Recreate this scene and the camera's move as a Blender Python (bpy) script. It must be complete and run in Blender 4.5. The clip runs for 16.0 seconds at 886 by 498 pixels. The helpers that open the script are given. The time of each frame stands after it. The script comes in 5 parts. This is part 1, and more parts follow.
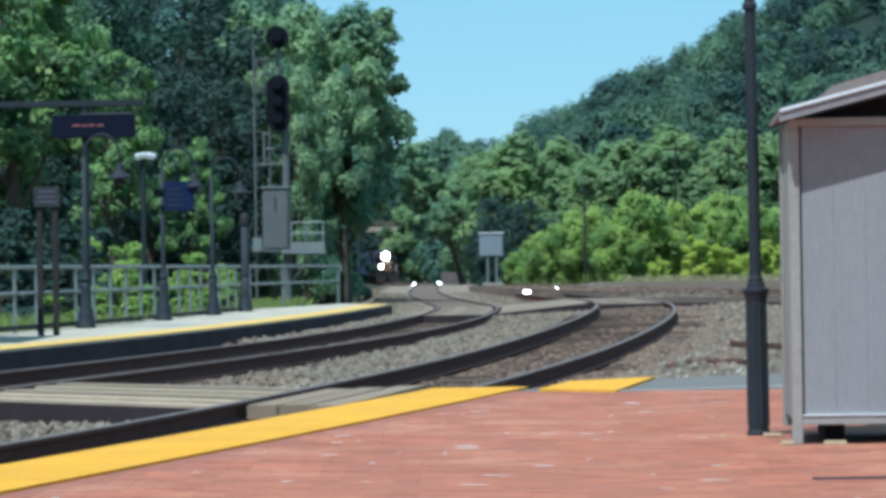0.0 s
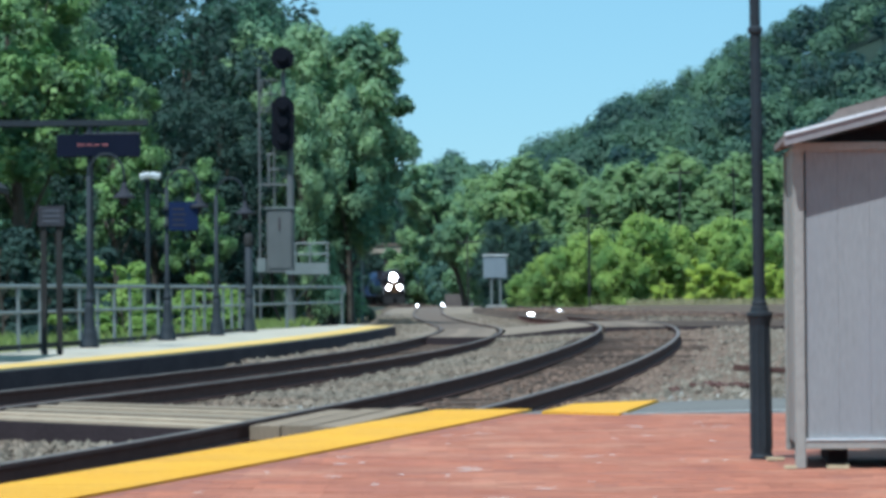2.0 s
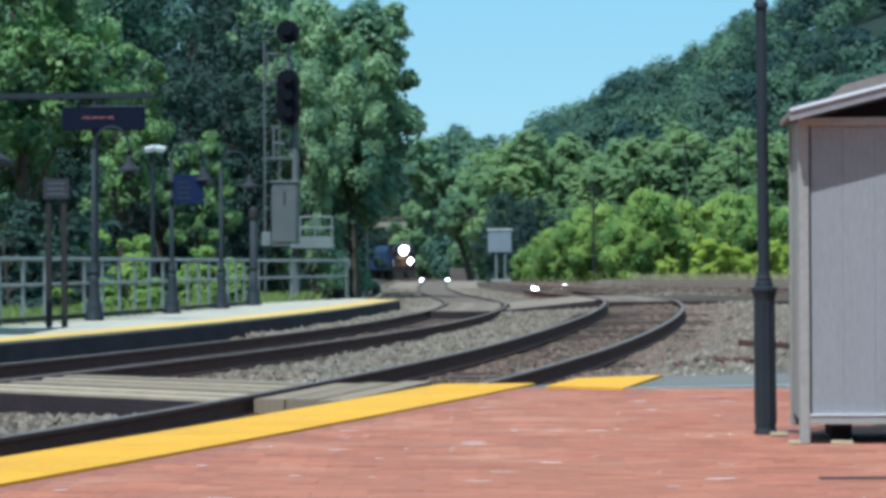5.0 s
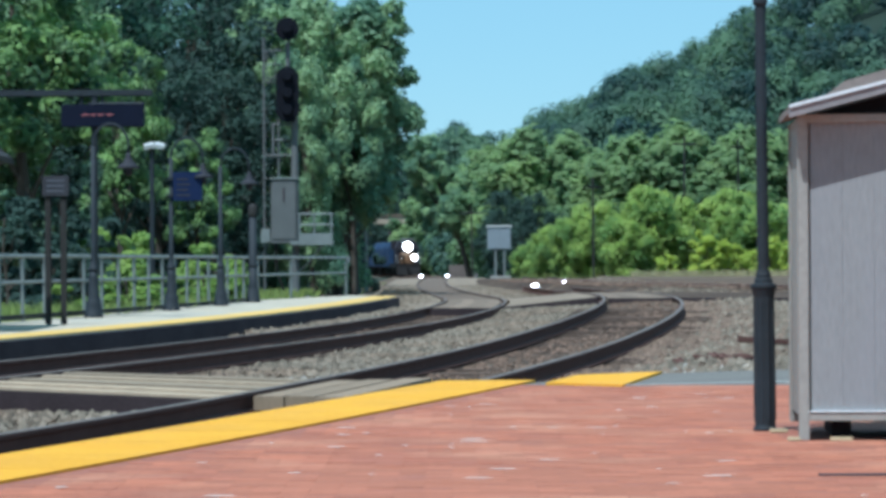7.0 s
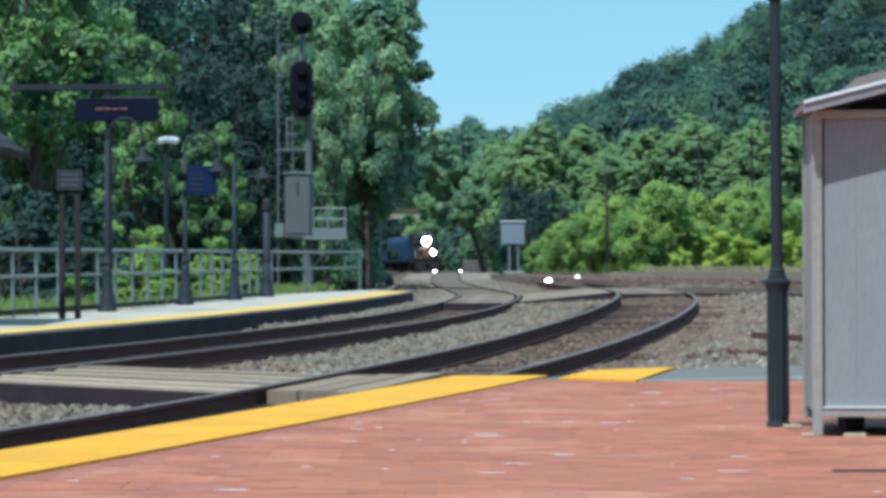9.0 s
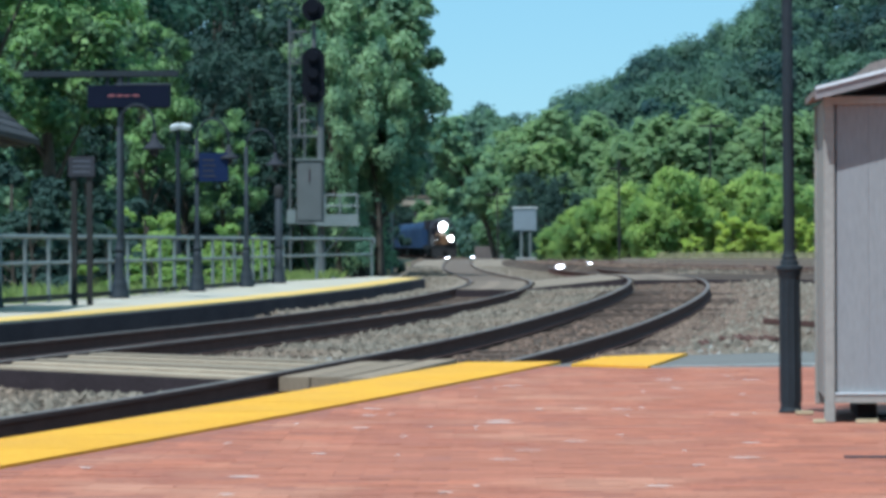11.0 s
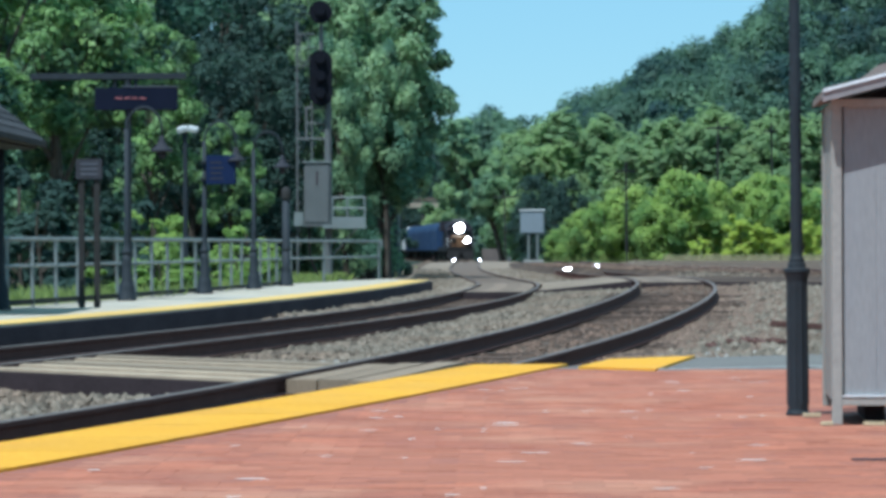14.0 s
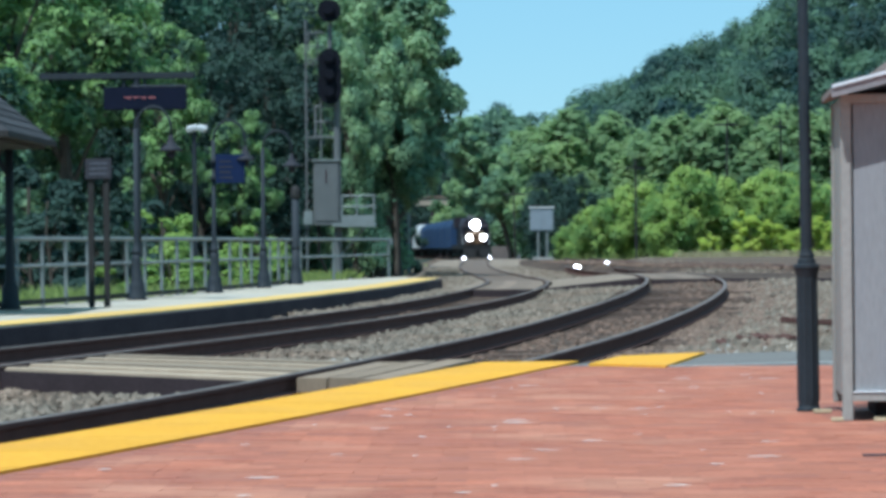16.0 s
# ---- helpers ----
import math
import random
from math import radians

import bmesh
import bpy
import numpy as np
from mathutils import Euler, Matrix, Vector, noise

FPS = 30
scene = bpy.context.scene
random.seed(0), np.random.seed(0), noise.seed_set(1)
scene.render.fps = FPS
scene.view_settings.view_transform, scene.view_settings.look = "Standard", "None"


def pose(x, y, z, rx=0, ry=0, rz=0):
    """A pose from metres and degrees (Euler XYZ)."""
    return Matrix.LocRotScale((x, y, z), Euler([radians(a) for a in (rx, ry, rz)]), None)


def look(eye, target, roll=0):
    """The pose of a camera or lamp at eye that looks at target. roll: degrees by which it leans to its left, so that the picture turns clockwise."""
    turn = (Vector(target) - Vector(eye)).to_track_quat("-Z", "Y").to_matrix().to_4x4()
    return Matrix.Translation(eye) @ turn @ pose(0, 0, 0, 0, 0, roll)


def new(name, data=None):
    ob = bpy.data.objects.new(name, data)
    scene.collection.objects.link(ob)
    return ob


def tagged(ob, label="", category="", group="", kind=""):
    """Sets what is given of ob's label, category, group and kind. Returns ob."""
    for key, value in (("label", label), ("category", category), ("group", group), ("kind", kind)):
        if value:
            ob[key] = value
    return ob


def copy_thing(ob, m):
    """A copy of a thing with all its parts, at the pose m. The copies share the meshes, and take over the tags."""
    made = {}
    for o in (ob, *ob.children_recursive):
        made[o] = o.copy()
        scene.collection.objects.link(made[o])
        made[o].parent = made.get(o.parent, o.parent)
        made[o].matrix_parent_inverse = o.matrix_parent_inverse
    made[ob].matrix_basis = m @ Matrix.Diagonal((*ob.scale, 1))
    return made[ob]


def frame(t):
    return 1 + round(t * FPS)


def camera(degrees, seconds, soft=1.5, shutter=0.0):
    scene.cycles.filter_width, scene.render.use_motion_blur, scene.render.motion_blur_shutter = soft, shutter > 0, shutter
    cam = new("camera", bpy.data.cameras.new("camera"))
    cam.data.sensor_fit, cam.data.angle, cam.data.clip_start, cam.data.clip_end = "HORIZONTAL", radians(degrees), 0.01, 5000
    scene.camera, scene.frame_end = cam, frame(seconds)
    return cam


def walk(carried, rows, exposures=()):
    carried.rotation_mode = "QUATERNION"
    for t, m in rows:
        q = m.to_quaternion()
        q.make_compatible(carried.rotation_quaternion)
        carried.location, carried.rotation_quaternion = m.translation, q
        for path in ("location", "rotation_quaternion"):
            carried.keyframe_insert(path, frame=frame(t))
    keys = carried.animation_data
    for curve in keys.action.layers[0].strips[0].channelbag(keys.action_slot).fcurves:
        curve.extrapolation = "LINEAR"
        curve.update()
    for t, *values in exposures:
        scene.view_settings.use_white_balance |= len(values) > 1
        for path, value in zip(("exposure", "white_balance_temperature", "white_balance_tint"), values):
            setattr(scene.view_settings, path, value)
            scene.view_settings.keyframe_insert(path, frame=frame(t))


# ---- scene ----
cam = camera(15.94, 16.0, soft=3.8)
EYE = (0.0, 0.0, 0.81)
# seconds, yaw, pitch, roll of a long lens held by hand
ROWS = [
    (0, 0.000, 0.368, 0.859),
    (0.5, -0.013, 0.295, 0.904),
    (1, -0.098, 0.353, 0.735),
    (1.5, -0.138, 0.366, 0.536),
    (2, 0.069, 0.764, 0.472),
    (2.2, 0.140, 0.645, 0.400),
    (2.5, 0.197, 0.611, 0.307),
    (3, 0.189, 0.430, 0.269),
    (3.5, 0.179, 0.348, 0.256),
    (4, 0.160, 0.316, 0.218),
    (6.5, 0.144, 0.262, 0.405),
    (7, 0.143, 0.237, 0.319),
    (7.5, 0.143, 0.362, 0.324),
    (8, 0.183, 0.476, 0.333),
    (8.5, 0.209, 0.317, 0.337),
    (9, 0.391, 0.146, 0.171),
    (9.5, 0.486, -0.114, 0.121),
    (10, 0.552, -0.115, 0.206),
    (12.5, 0.684, -0.068, 0.208),
    (13, 0.720, -0.153, 0.313),
    (13.5, 0.722, -0.162, 0.262),
    (14, 0.740, -0.054, 0.214),
    (14.5, 0.749, 0.182, 0.223),
    (14.8, 0.790, 0.060, 0.210),
    (15, 0.817, 0.069, 0.204),
    (15.5, 0.860, -0.072, 0.331),
    (16, 0.914, -0.093, 0.508),
]
walk(cam, [(t, pose(*EYE, 90 + pitch, roll, yaw)) for t, yaw, pitch, roll in ROWS],
     exposures=[(0.0, 0.48, 5225, 3), (16.0, 0.48, 5225, 3)])

# ---- light ----
SUN = Vector((-0.23, -0.40, 0.88)).normalized()
sun_data = bpy.data.lights.new("sun", "SUN")
sun_data.energy, sun_data.angle, sun_data.color = 3.8, radians(0.53), (1.0, 0.955, 0.88)
sun = new("sun", sun_data)
sun.matrix_world = look(SUN * 60, (0, 0, 0))
world = bpy.data.worlds.new("sky")
scene.world = world
world.use_nodes = True
wn = world.node_tree
sky = wn.nodes.new("ShaderNodeTexSky")
sky.sky_type, sky.sun_disc = "NISHITA", False
sky.sun_elevation, sky.sun_rotation = math.asin(SUN.z), math.atan2(SUN.x, SUN.y)
sky.air_density, sky.dust_density, sky.ozone_density = 0.85, 0.0, 2.6
wn.nodes["Background"].inputs["Strength"].default_value = 0.083
# thin summer haze evens out the sky's gradient
haze = wn.nodes.new("ShaderNodeMix")
haze.data_type = "RGBA"
haze.inputs["Factor"].default_value = 0.62
haze.inputs["B"].default_value = (3.0, 5.4, 5.85, 1)
wn.links.new(sky.outputs["Color"], haze.inputs["A"])
wn.links.new(haze.outputs["Result"], wn.nodes["Background"].inputs["Color"])


# ---- materials ----
def material(name, colour, rough=0.7, metal=0.0, second=None, grain=6.0, amount=0.5, fine=60.0, bump=0.25, depth=0.01,
             stain=None, stain_scale=0.8, stain_amount=0.5, island=0.0, each=0.0, glow=0.0, stretch=(1, 1, 1), shine=0.35):
    m = bpy.data.materials.new(name)
    m.use_nodes = True
    nt = m.node_tree
    bsdf = nt.nodes["Principled BSDF"]

    def node(kind, **props):
        n = nt.nodes.new(kind)
        for key, value in props.items():
            n.inputs[key].default_value = value
        return n

    def mix(fac, a, b, how="MIX"):
        n = nt.nodes.new("ShaderNodeMix")
        n.data_type, n.blend_type = "RGBA", how
        for socket, value in ((n.inputs["Factor"], fac), (n.inputs["A"], a), (n.inputs["B"], b)):
            if isinstance(value, bpy.types.NodeSocket):
                nt.links.new(value, socket)
            elif isinstance(value, float):
                socket.default_value = value
            else:
                socket.default_value = (*value, 1)
        return n.outputs["Result"]

    def ramp(source, low, high, top=1.0):
        n = nt.nodes.new("ShaderNodeMapRange")
        nt.links.new(source, n.inputs["Value"])
        n.inputs["From Min"].default_value, n.inputs["From Max"].default_value, n.inputs["To Max"].default_value = low, high, top
        return n.outputs["Result"]

    coords = nt.nodes.new("ShaderNodeTexCoord")
    place = nt.nodes.new("ShaderNodeMapping")
    place.inputs["Scale"].default_value = stretch
    nt.links.new(coords.outputs["Object"], place.inputs["Vector"])
    spot = place.outputs["Vector"]

    def clouds(scale, detail=4.0):
        n = node("ShaderNodeTexNoise", Scale=scale, Detail=detail)
        nt.links.new(spot, n.inputs["Vector"])
        return n.outputs["Fac"]

    second = second or tuple(c * 0.65 for c in colour)
    result = mix(ramp(clouds(grain), 0.35, 0.65, amount), colour, second)
    small = clouds(fine, 2.0)
    result = mix(ramp(small, 0.3, 0.75, 0.35), result, tuple(c * 0.6 for c in second))
    if stain:
        result = mix(ramp(clouds(stain_scale, 6.0), 0.48, 0.66, stain_amount), result, stain)
    if island or each:
        value = nt.nodes.new("ShaderNodeNewGeometry").outputs["Random Per Island"] if island else nt.nodes.new("ShaderNodeObjectInfo").outputs["Random"]
        hsv = nt.nodes.new("ShaderNodeHueSaturation")
        nt.links.new(result, hsv.inputs["Color"])
        k = island or each
        nt.links.new(ramp_to(nt, value, 1 - k, 1 + k), hsv.inputs["Value"])
        result = hsv.outputs["Color"]
    nt.links.new(result, bsdf.inputs["Base Color"])
    bsdf.inputs["Metallic"].default_value = metal
    bsdf.inputs["Specular IOR Level"].default_value = shine
    rough_node = nt.nodes.new("ShaderNodeMapRange")
    nt.links.new(small, rough_node.inputs["Value"])
    rough_node.inputs["To Min"].default_value, rough_node.inputs["To Max"].default_value = max(0.04, rough - 0.12), min(1.0, rough + 0.12)
    nt.links.new(rough_node.outputs["Result"], bsdf.inputs["Roughness"])
    if bump:
        b = node("ShaderNodeBump", Strength=bump, Distance=depth)
        nt.links.new(small, b.inputs["Height"])
        nt.links.new(b.outputs["Normal"], bsdf.inputs["Normal"])
    if glow:
        bsdf.inputs["Emission Color"].default_value = (*colour, 1)
        bsdf.inputs["Emission Strength"].default_value = glow
    return m


def ramp_to(nt, source, low, high):
    n = nt.nodes.new("ShaderNodeMapRange")
    nt.links.new(source, n.inputs["Value"])
    n.inputs["To Min"].default_value, n.inputs["To Max"].default_value = low, high
    return n.outputs["Result"]


def leaf_material(name, dark, light, shine=0.45, through_light=0.35, single=0.6, patch=0.7, spread_out=0.0, crown=0.0, veil_sheen=0.1):
    """Leaves: each clump has its own tone, and light comes through them."""
    m = bpy.data.materials.new(name)
    m.use_nodes = True
    nt = m.node_tree
    bsdf, out = nt.nodes["Principled BSDF"], nt.nodes["Material Output"]
    geo = nt.nodes.new("ShaderNodeNewGeometry")
    coords = nt.nodes.new("ShaderNodeTexCoord")
    clouds = nt.nodes.new("ShaderNodeTexNoise")
    clouds.inputs["Scale"].default_value = patch
    nt.links.new(coords.outputs["Object"], clouds.inputs["Vector"])
    add = nt.nodes.new("ShaderNodeMath")
    add.operation = "MULTIPLY_ADD"
    nt.links.new(geo.outputs["Random Per Island"], add.inputs[0])
    add.inputs[1].default_value = single
    nt.links.new(ramp_to(nt, clouds.outputs["Fac"], -0.3 - single / 3 - spread_out, 1.2 - single / 2 + spread_out), add.inputs[2])
    tone = add.outputs[0]
    if crown:
        cells = nt.nodes.new("ShaderNodeTexVoronoi")
        cells.inputs["Scale"].default_value = 1 / crown
        nt.links.new(coords.outputs["Object"], cells.inputs["Vector"])
        split = nt.nodes.new("ShaderNodeSeparateColor")
        nt.links.new(cells.outputs["Color"], split.inputs["Color"])
        more = nt.nodes.new("ShaderNodeMath")
        nt.links.new(tone, more.inputs[0])
        nt.links.new(ramp_to(nt, split.outputs[0], -0.45, 0.45), more.inputs[1])
        tone = more.outputs[0]
    mix = nt.nodes.new("ShaderNodeMix")
    mix.data_type = "RGBA"
    mix.clamp_factor = True
    nt.links.new(tone, mix.inputs["Factor"])
    mix.inputs["A"].default_value, mix.inputs["B"].default_value = (*dark, 1), (*light, 1)
    nt.links.new(mix.outputs["Result"], bsdf.inputs["Base Color"])
    bsdf.inputs["Roughness"].default_value = shine
    bsdf.inputs["Specular IOR Level"].default_value = 0.35
    # sheen gives leaves a bluish veil in place of haze
    bsdf.inputs["Sheen Weight"].default_value = veil_sheen
    bsdf.inputs["Sheen Roughness"].default_value = 0.6
    glowing = nt.nodes.new("ShaderNodeBsdfTranslucent")
    nt.links.new(mix.outputs["Result"], glowing.inputs["Color"])
    both = nt.nodes.new("ShaderNodeMixShader")
    both.inputs[0].default_value = through_light
    nt.links.new(bsdf.outputs[0], both.inputs[1])
    nt.links.new(glowing.outputs[0], both.inputs[2])
    nt.links.new(both.outputs[0], out.inputs["Surface"])
    return m


DIRT = material("dirt_and_gravel", (0.15, 0.108, 0.08), 0.95, second=(0.095, 0.07, 0.052), grain=1.2, fine=14, bump=0.6, depth=0.05,
                stain=(0.085, 0.064, 0.046), stain_scale=0.35, stain_amount=0.6, shine=0.1)
STONE = material("ballast_stone", (0.215, 0.176, 0.132), 0.92, second=(0.16, 0.126, 0.094), grain=9, fine=60, island=0.42,
                 stain=(0.19, 0.135, 0.095), stain_scale=0.4, stain_amount=0.9)
PALE_STONE = material("whitish_stone", (0.46, 0.42, 0.36), 0.9, second=(0.34, 0.31, 0.27), grain=9, fine=60, island=0.3)
BROWN_STONE = material("brown_grey_ballast", (0.215, 0.148, 0.108), 0.94, second=(0.15, 0.104, 0.078), grain=9, fine=60, island=0.3)
CINDER = material("dark_cinder_bed", (0.085, 0.06, 0.047), 0.95, second=(0.042, 0.031, 0.027), grain=0.7, fine=5, bump=0.8, depth=0.08, stain=(0.15, 0.105, 0.075), stain_scale=0.6, stain_amount=0.8, shine=0.08)
RUST_STONE = material("brown_ballast_stone", (0.185, 0.12, 0.086), 0.95, second=(0.12, 0.078, 0.056), grain=9, fine=60, island=0.35)
STEEL = material("rusty_rail_steel", (0.14, 0.074, 0.062), 0.9, 0.0, second=(0.09, 0.048, 0.043), grain=5, fine=80, shine=0.06)
HEAD = material("worn_rail_head", (0.19, 0.16, 0.145), 0.75, 0.0, second=(0.12, 0.1, 0.09), grain=8, fine=90, bump=0.05, shine=0.15)
TIE = material("creosoted_tie", (0.105, 0.07, 0.052), 0.92, second=(0.06, 0.042, 0.033), grain=4, fine=40, bump=0.5, each=0.3, stretch=(1, 6, 1))
BRICK = material("red_paving_brick", (0.46, 0.157, 0.084), 0.9, second=(0.255, 0.088, 0.062), grain=2.2, fine=30, bump=0.3, each=0.13,
                 stain=(0.46, 0.21, 0.128), stain_scale=1.3, stain_amount=0.75)
BRICKS = material("red_paving_bricks", (0.46, 0.157, 0.084), 0.9, second=(0.255, 0.088, 0.062), grain=2.2, fine=30, bump=0.3, island=0.13,
                  stain=(0.46, 0.21, 0.128), stain_scale=1.3, stain_amount=0.75)
SAND = material("brick_joint_sand", (0.36, 0.135, 0.09), 0.95, grain=1.5, fine=40)
CHIPS = material("mortar_and_lime_chips", (0.9, 0.8, 0.72), 0.95, grain=5, fine=40)
CONCRETE = material("platform_concrete", (0.40, 0.385, 0.36), 0.9, second=(0.30, 0.285, 0.265), grain=1.1, fine=30, bump=0.3,
                    stain=(0.21, 0.2, 0.185), stain_scale=0.7)
GRIT = material("pale_packed_gravel", (0.3, 0.225, 0.16), 0.95, second=(0.16, 0.118, 0.084), grain=0.9, fine=9, bump=0.6, depth=0.04, stain=(0.13, 0.1, 0.08), stain_scale=0.5)
BROWN_DIRT = material("packed_brown_dirt", (0.16, 0.112, 0.082), 0.95, second=(0.1, 0.072, 0.055), grain=0.5, fine=7, bump=0.5, depth=0.04, stain=(0.2, 0.15, 0.115), stain_scale=0.25)
PALE_CONCRETE = material("bleached_concrete", (0.52, 0.44, 0.335), 0.9, second=(0.41, 0.35, 0.265), grain=0.9, fine=25, bump=0.3,
                         stain=(0.36, 0.34, 0.31), stain_scale=0.6)
# dark enough to carry the shade of faces turned from the sun
DARK_AND_SHADE = material("dark_and_shaded_concrete", (0.08, 0.06, 0.066), 0.95, second=(0.044, 0.033, 0.039), grain=1.3, fine=20, bump=0.4, shine=0.08)
YELLOW = material("yellow_tactile_paint", (0.75, 0.37, 0.018), 0.8, second=(0.66, 0.30, 0.012), grain=1.4, fine=50, bump=0.3,
                  stain=(0.55, 0.29, 0.06), stain_scale=1.6, stain_amount=0.3, each=0.05)
PALE_YELLOW = material("weathered_yellow_paint", (0.72, 0.45, 0.10), 0.8, second=(0.6, 0.42, 0.17), grain=0.9, fine=30, each=0.06)
ASPHALT = material("grey_asphalt", (0.185, 0.165, 0.145), 0.93, second=(0.13, 0.117, 0.106), grain=1.5, fine=60, bump=0.4)
PLANK = material("weathered_plank", (0.41, 0.312, 0.215), 0.9, second=(0.27, 0.2, 0.137), grain=3, fine=40, bump=0.5, each=0.3, stretch=(1, 5, 1))
TAN_PLANK = material("tan_crossing_plank", (0.33, 0.235, 0.155), 0.92, second=(0.26, 0.19, 0.13), grain=1.2, fine=14, bump=0.5, each=0.2, stretch=(5, 1, 1))
CROSSING_PLANK = material("dusty_brown_plank", (0.24, 0.172, 0.122), 0.92, second=(0.165, 0.12, 0.088), grain=1.2, fine=14, bump=0.5, each=0.25, stretch=(5, 1, 1))
BROWN_PLANK = material("brown_plank", (0.24, 0.17, 0.122), 0.92, second=(0.135, 0.1, 0.077), grain=3, fine=40, bump=0.5, each=0.15, stretch=(5, 1, 1))
TAR_AND_SHADE = material("tarred_and_shaded_timber", (0.05, 0.036, 0.038), 0.9, grain=3, fine=30, bump=0.4, shine=0.12)
SHED = material("grey_shed_paint", (0.282, 0.274, 0.272), 0.75, second=(0.24, 0.234, 0.234), grain=1.4, fine=25, bump=0.1, each=0.06,
                stain=(0.27, 0.265, 0.28), stain_scale=1.8, stain_amount=0.35, stretch=(3, 3, 0.6))
TRIM = material("taupe_trim_paint", (0.36, 0.33, 0.295), 0.7, second=(0.3, 0.275, 0.245), grain=2, fine=30, bump=0.1)
SHIM = material("raw_pale_wood", (0.62, 0.5, 0.32), 0.85, second=(0.5, 0.39, 0.24), grain=6, fine=50, stretch=(1, 5, 1))
# darker copy of the trim paint for the rake's shadow
RAKE_SHADE = material("taupe_trim_in_shade", (0.3, 0.27, 0.27), 0.75, second=(0.25, 0.225, 0.225), grain=2, fine=30, bump=0.1)
WHITE = material("white_metal_edge", (0.88, 0.88, 0.88), 0.45, 0.2, second=(0.68, 0.68, 0.7), grain=3, fine=40, bump=0.05)
ROOF = material("brown_grey_roofing", (0.27, 0.215, 0.19), 0.95, second=(0.2, 0.16, 0.145), grain=3, fine=30, bump=0.4)
IRON = material("dark_green_iron", (0.025, 0.031, 0.039), 0.7, 0.0, second=(0.018, 0.021, 0.024), grain=6, fine=60, bump=0.12, shine=0.3)
DULL_IRON = material("brown_black_iron", (0.05, 0.047, 0.045), 0.75, 0.2, second=(0.03, 0.028, 0.028), grain=4, fine=50, bump=0.2, shine=0.12)
CASE_PAINT = material("blue_grey_case_paint", (0.25, 0.28, 0.31), 0.65, 0.1, second=(0.2, 0.225, 0.25), grain=2.5, fine=40, bump=0.08)
GALV = material("galvanised_steel", (0.27, 0.29, 0.28), 0.6, 0.4, second=(0.2, 0.215, 0.21), grain=3, fine=50, bump=0.08)
SILVER = material("aluminium_paint", (0.155, 0.158, 0.158), 0.65, 0.2, second=(0.12, 0.125, 0.122), grain=2.5, fine=40, bump=0.08)
BLACK = material("black_signal_paint", (0.006, 0.007, 0.012), 0.65, second=(0.009, 0.009, 0.014), grain=4, fine=50, bump=0.05, shine=0.12)
LENS = material("dull_red_lens", (0.10, 0.012, 0.03), 0.25, grain=9, fine=60, bump=0.0)
NAVY = material("dark_blue_sign", (0.008, 0.01, 0.025), 0.5, second=(0.006, 0.008, 0.018), grain=3, fine=40, bump=0.05, shine=0.12)
BLUE_SIGN = material("blue_sign_face", (0.012, 0.022, 0.07), 0.6, second=(0.008, 0.016, 0.05), grain=3, fine=40, bump=0.05, shine=0.12)
SIGN_BACK = material("grey_sign_back", (0.05, 0.048, 0.058), 0.6, 0.2, grain=4, fine=50, bump=0.05)
BELL = material("dull_lamp_enamel", (0.04, 0.04, 0.048), 0.7, 0.0, grain=4, fine=50, bump=0.05, shine=0.12)
PALE = material("pale_print_and_sun_edge", (0.11, 0.115, 0.14), 0.6, grain=5, fine=50, bump=0.0)
LED = material("red_led_text", (0.4, 0.14, 0.14), 0.5, grain=5, fine=50, bump=0.0, glow=0.35)
SHINGLE = material("dark_roof_shingle", (0.075, 0.072, 0.075), 0.95, second=(0.045, 0.044, 0.046), grain=2, fine=30, bump=0.4, each=0.25, shine=0.12)
BARK = material("brown_bark", (0.10, 0.08, 0.062), 0.95, second=(0.055, 0.045, 0.036), grain=3, fine=25, bump=0.7, depth=0.03, stretch=(1, 1, 0.3))
GIRDER = material("tan_bridge_girder", (0.42, 0.335, 0.25), 0.8, second=(0.33, 0.25, 0.18), grain=0.6, fine=6)
# near-black, as the shade on the locomotive's side is in this paint
LOCO_BLUE = material("locomotive_blue_in_shade", (0.022, 0.016, 0.024), 0.75, second=(0.012, 0.012, 0.018), grain=1.5, fine=20, bump=0.05)
LOCO_NOSE = material("locomotive_dark_gold", (0.1, 0.05, 0.02), 0.8, second=(0.06, 0.03, 0.016), grain=1.2, fine=15, bump=0.05)
SOOTY = material("sooty_steel", (0.03, 0.028, 0.028), 0.8, 0.2, grain=2, fine=20, shine=0.12)
GLASS = material("dark_cab_glass", (0.01, 0.012, 0.016), 0.12, grain=5, fine=20, bump=0.0)
# blue darkened for the shade that lies on the cars
CAR_BLUE = material("freight_car_blue", (0.018, 0.044, 0.108), 0.8, second=(0.014, 0.034, 0.082), grain=1.0, fine=12, bump=0.05)
CAR_WHITE = material("freight_car_white", (0.6, 0.6, 0.58), 0.6, grain=1.0, fine=12, bump=0.05)
BEAM = material("headlight_beam", (1.0, 0.95, 0.84), 0.3, grain=5, fine=20, bump=0.0, glow=30.0)
DITCH = material("ditch_light_beam", (1.0, 0.93, 0.8), 0.3, grain=5, fine=20, bump=0.0, glow=18.0)
GLINT = material("rail_glint_metal", (0.85, 0.87, 0.9), 0.3, 0.9, second=(0.8, 0.82, 0.85), grain=6, fine=40, bump=0.02)
# dark tone raised to paint haze and fill light into the hollows
LEAF_SUN = leaf_material("leaves_bright", (0.2, 0.33, 0.095), (0.45, 0.57, 0.14), 0.6, 0.56, 0.18, 0.4, 0.35, 1.3)
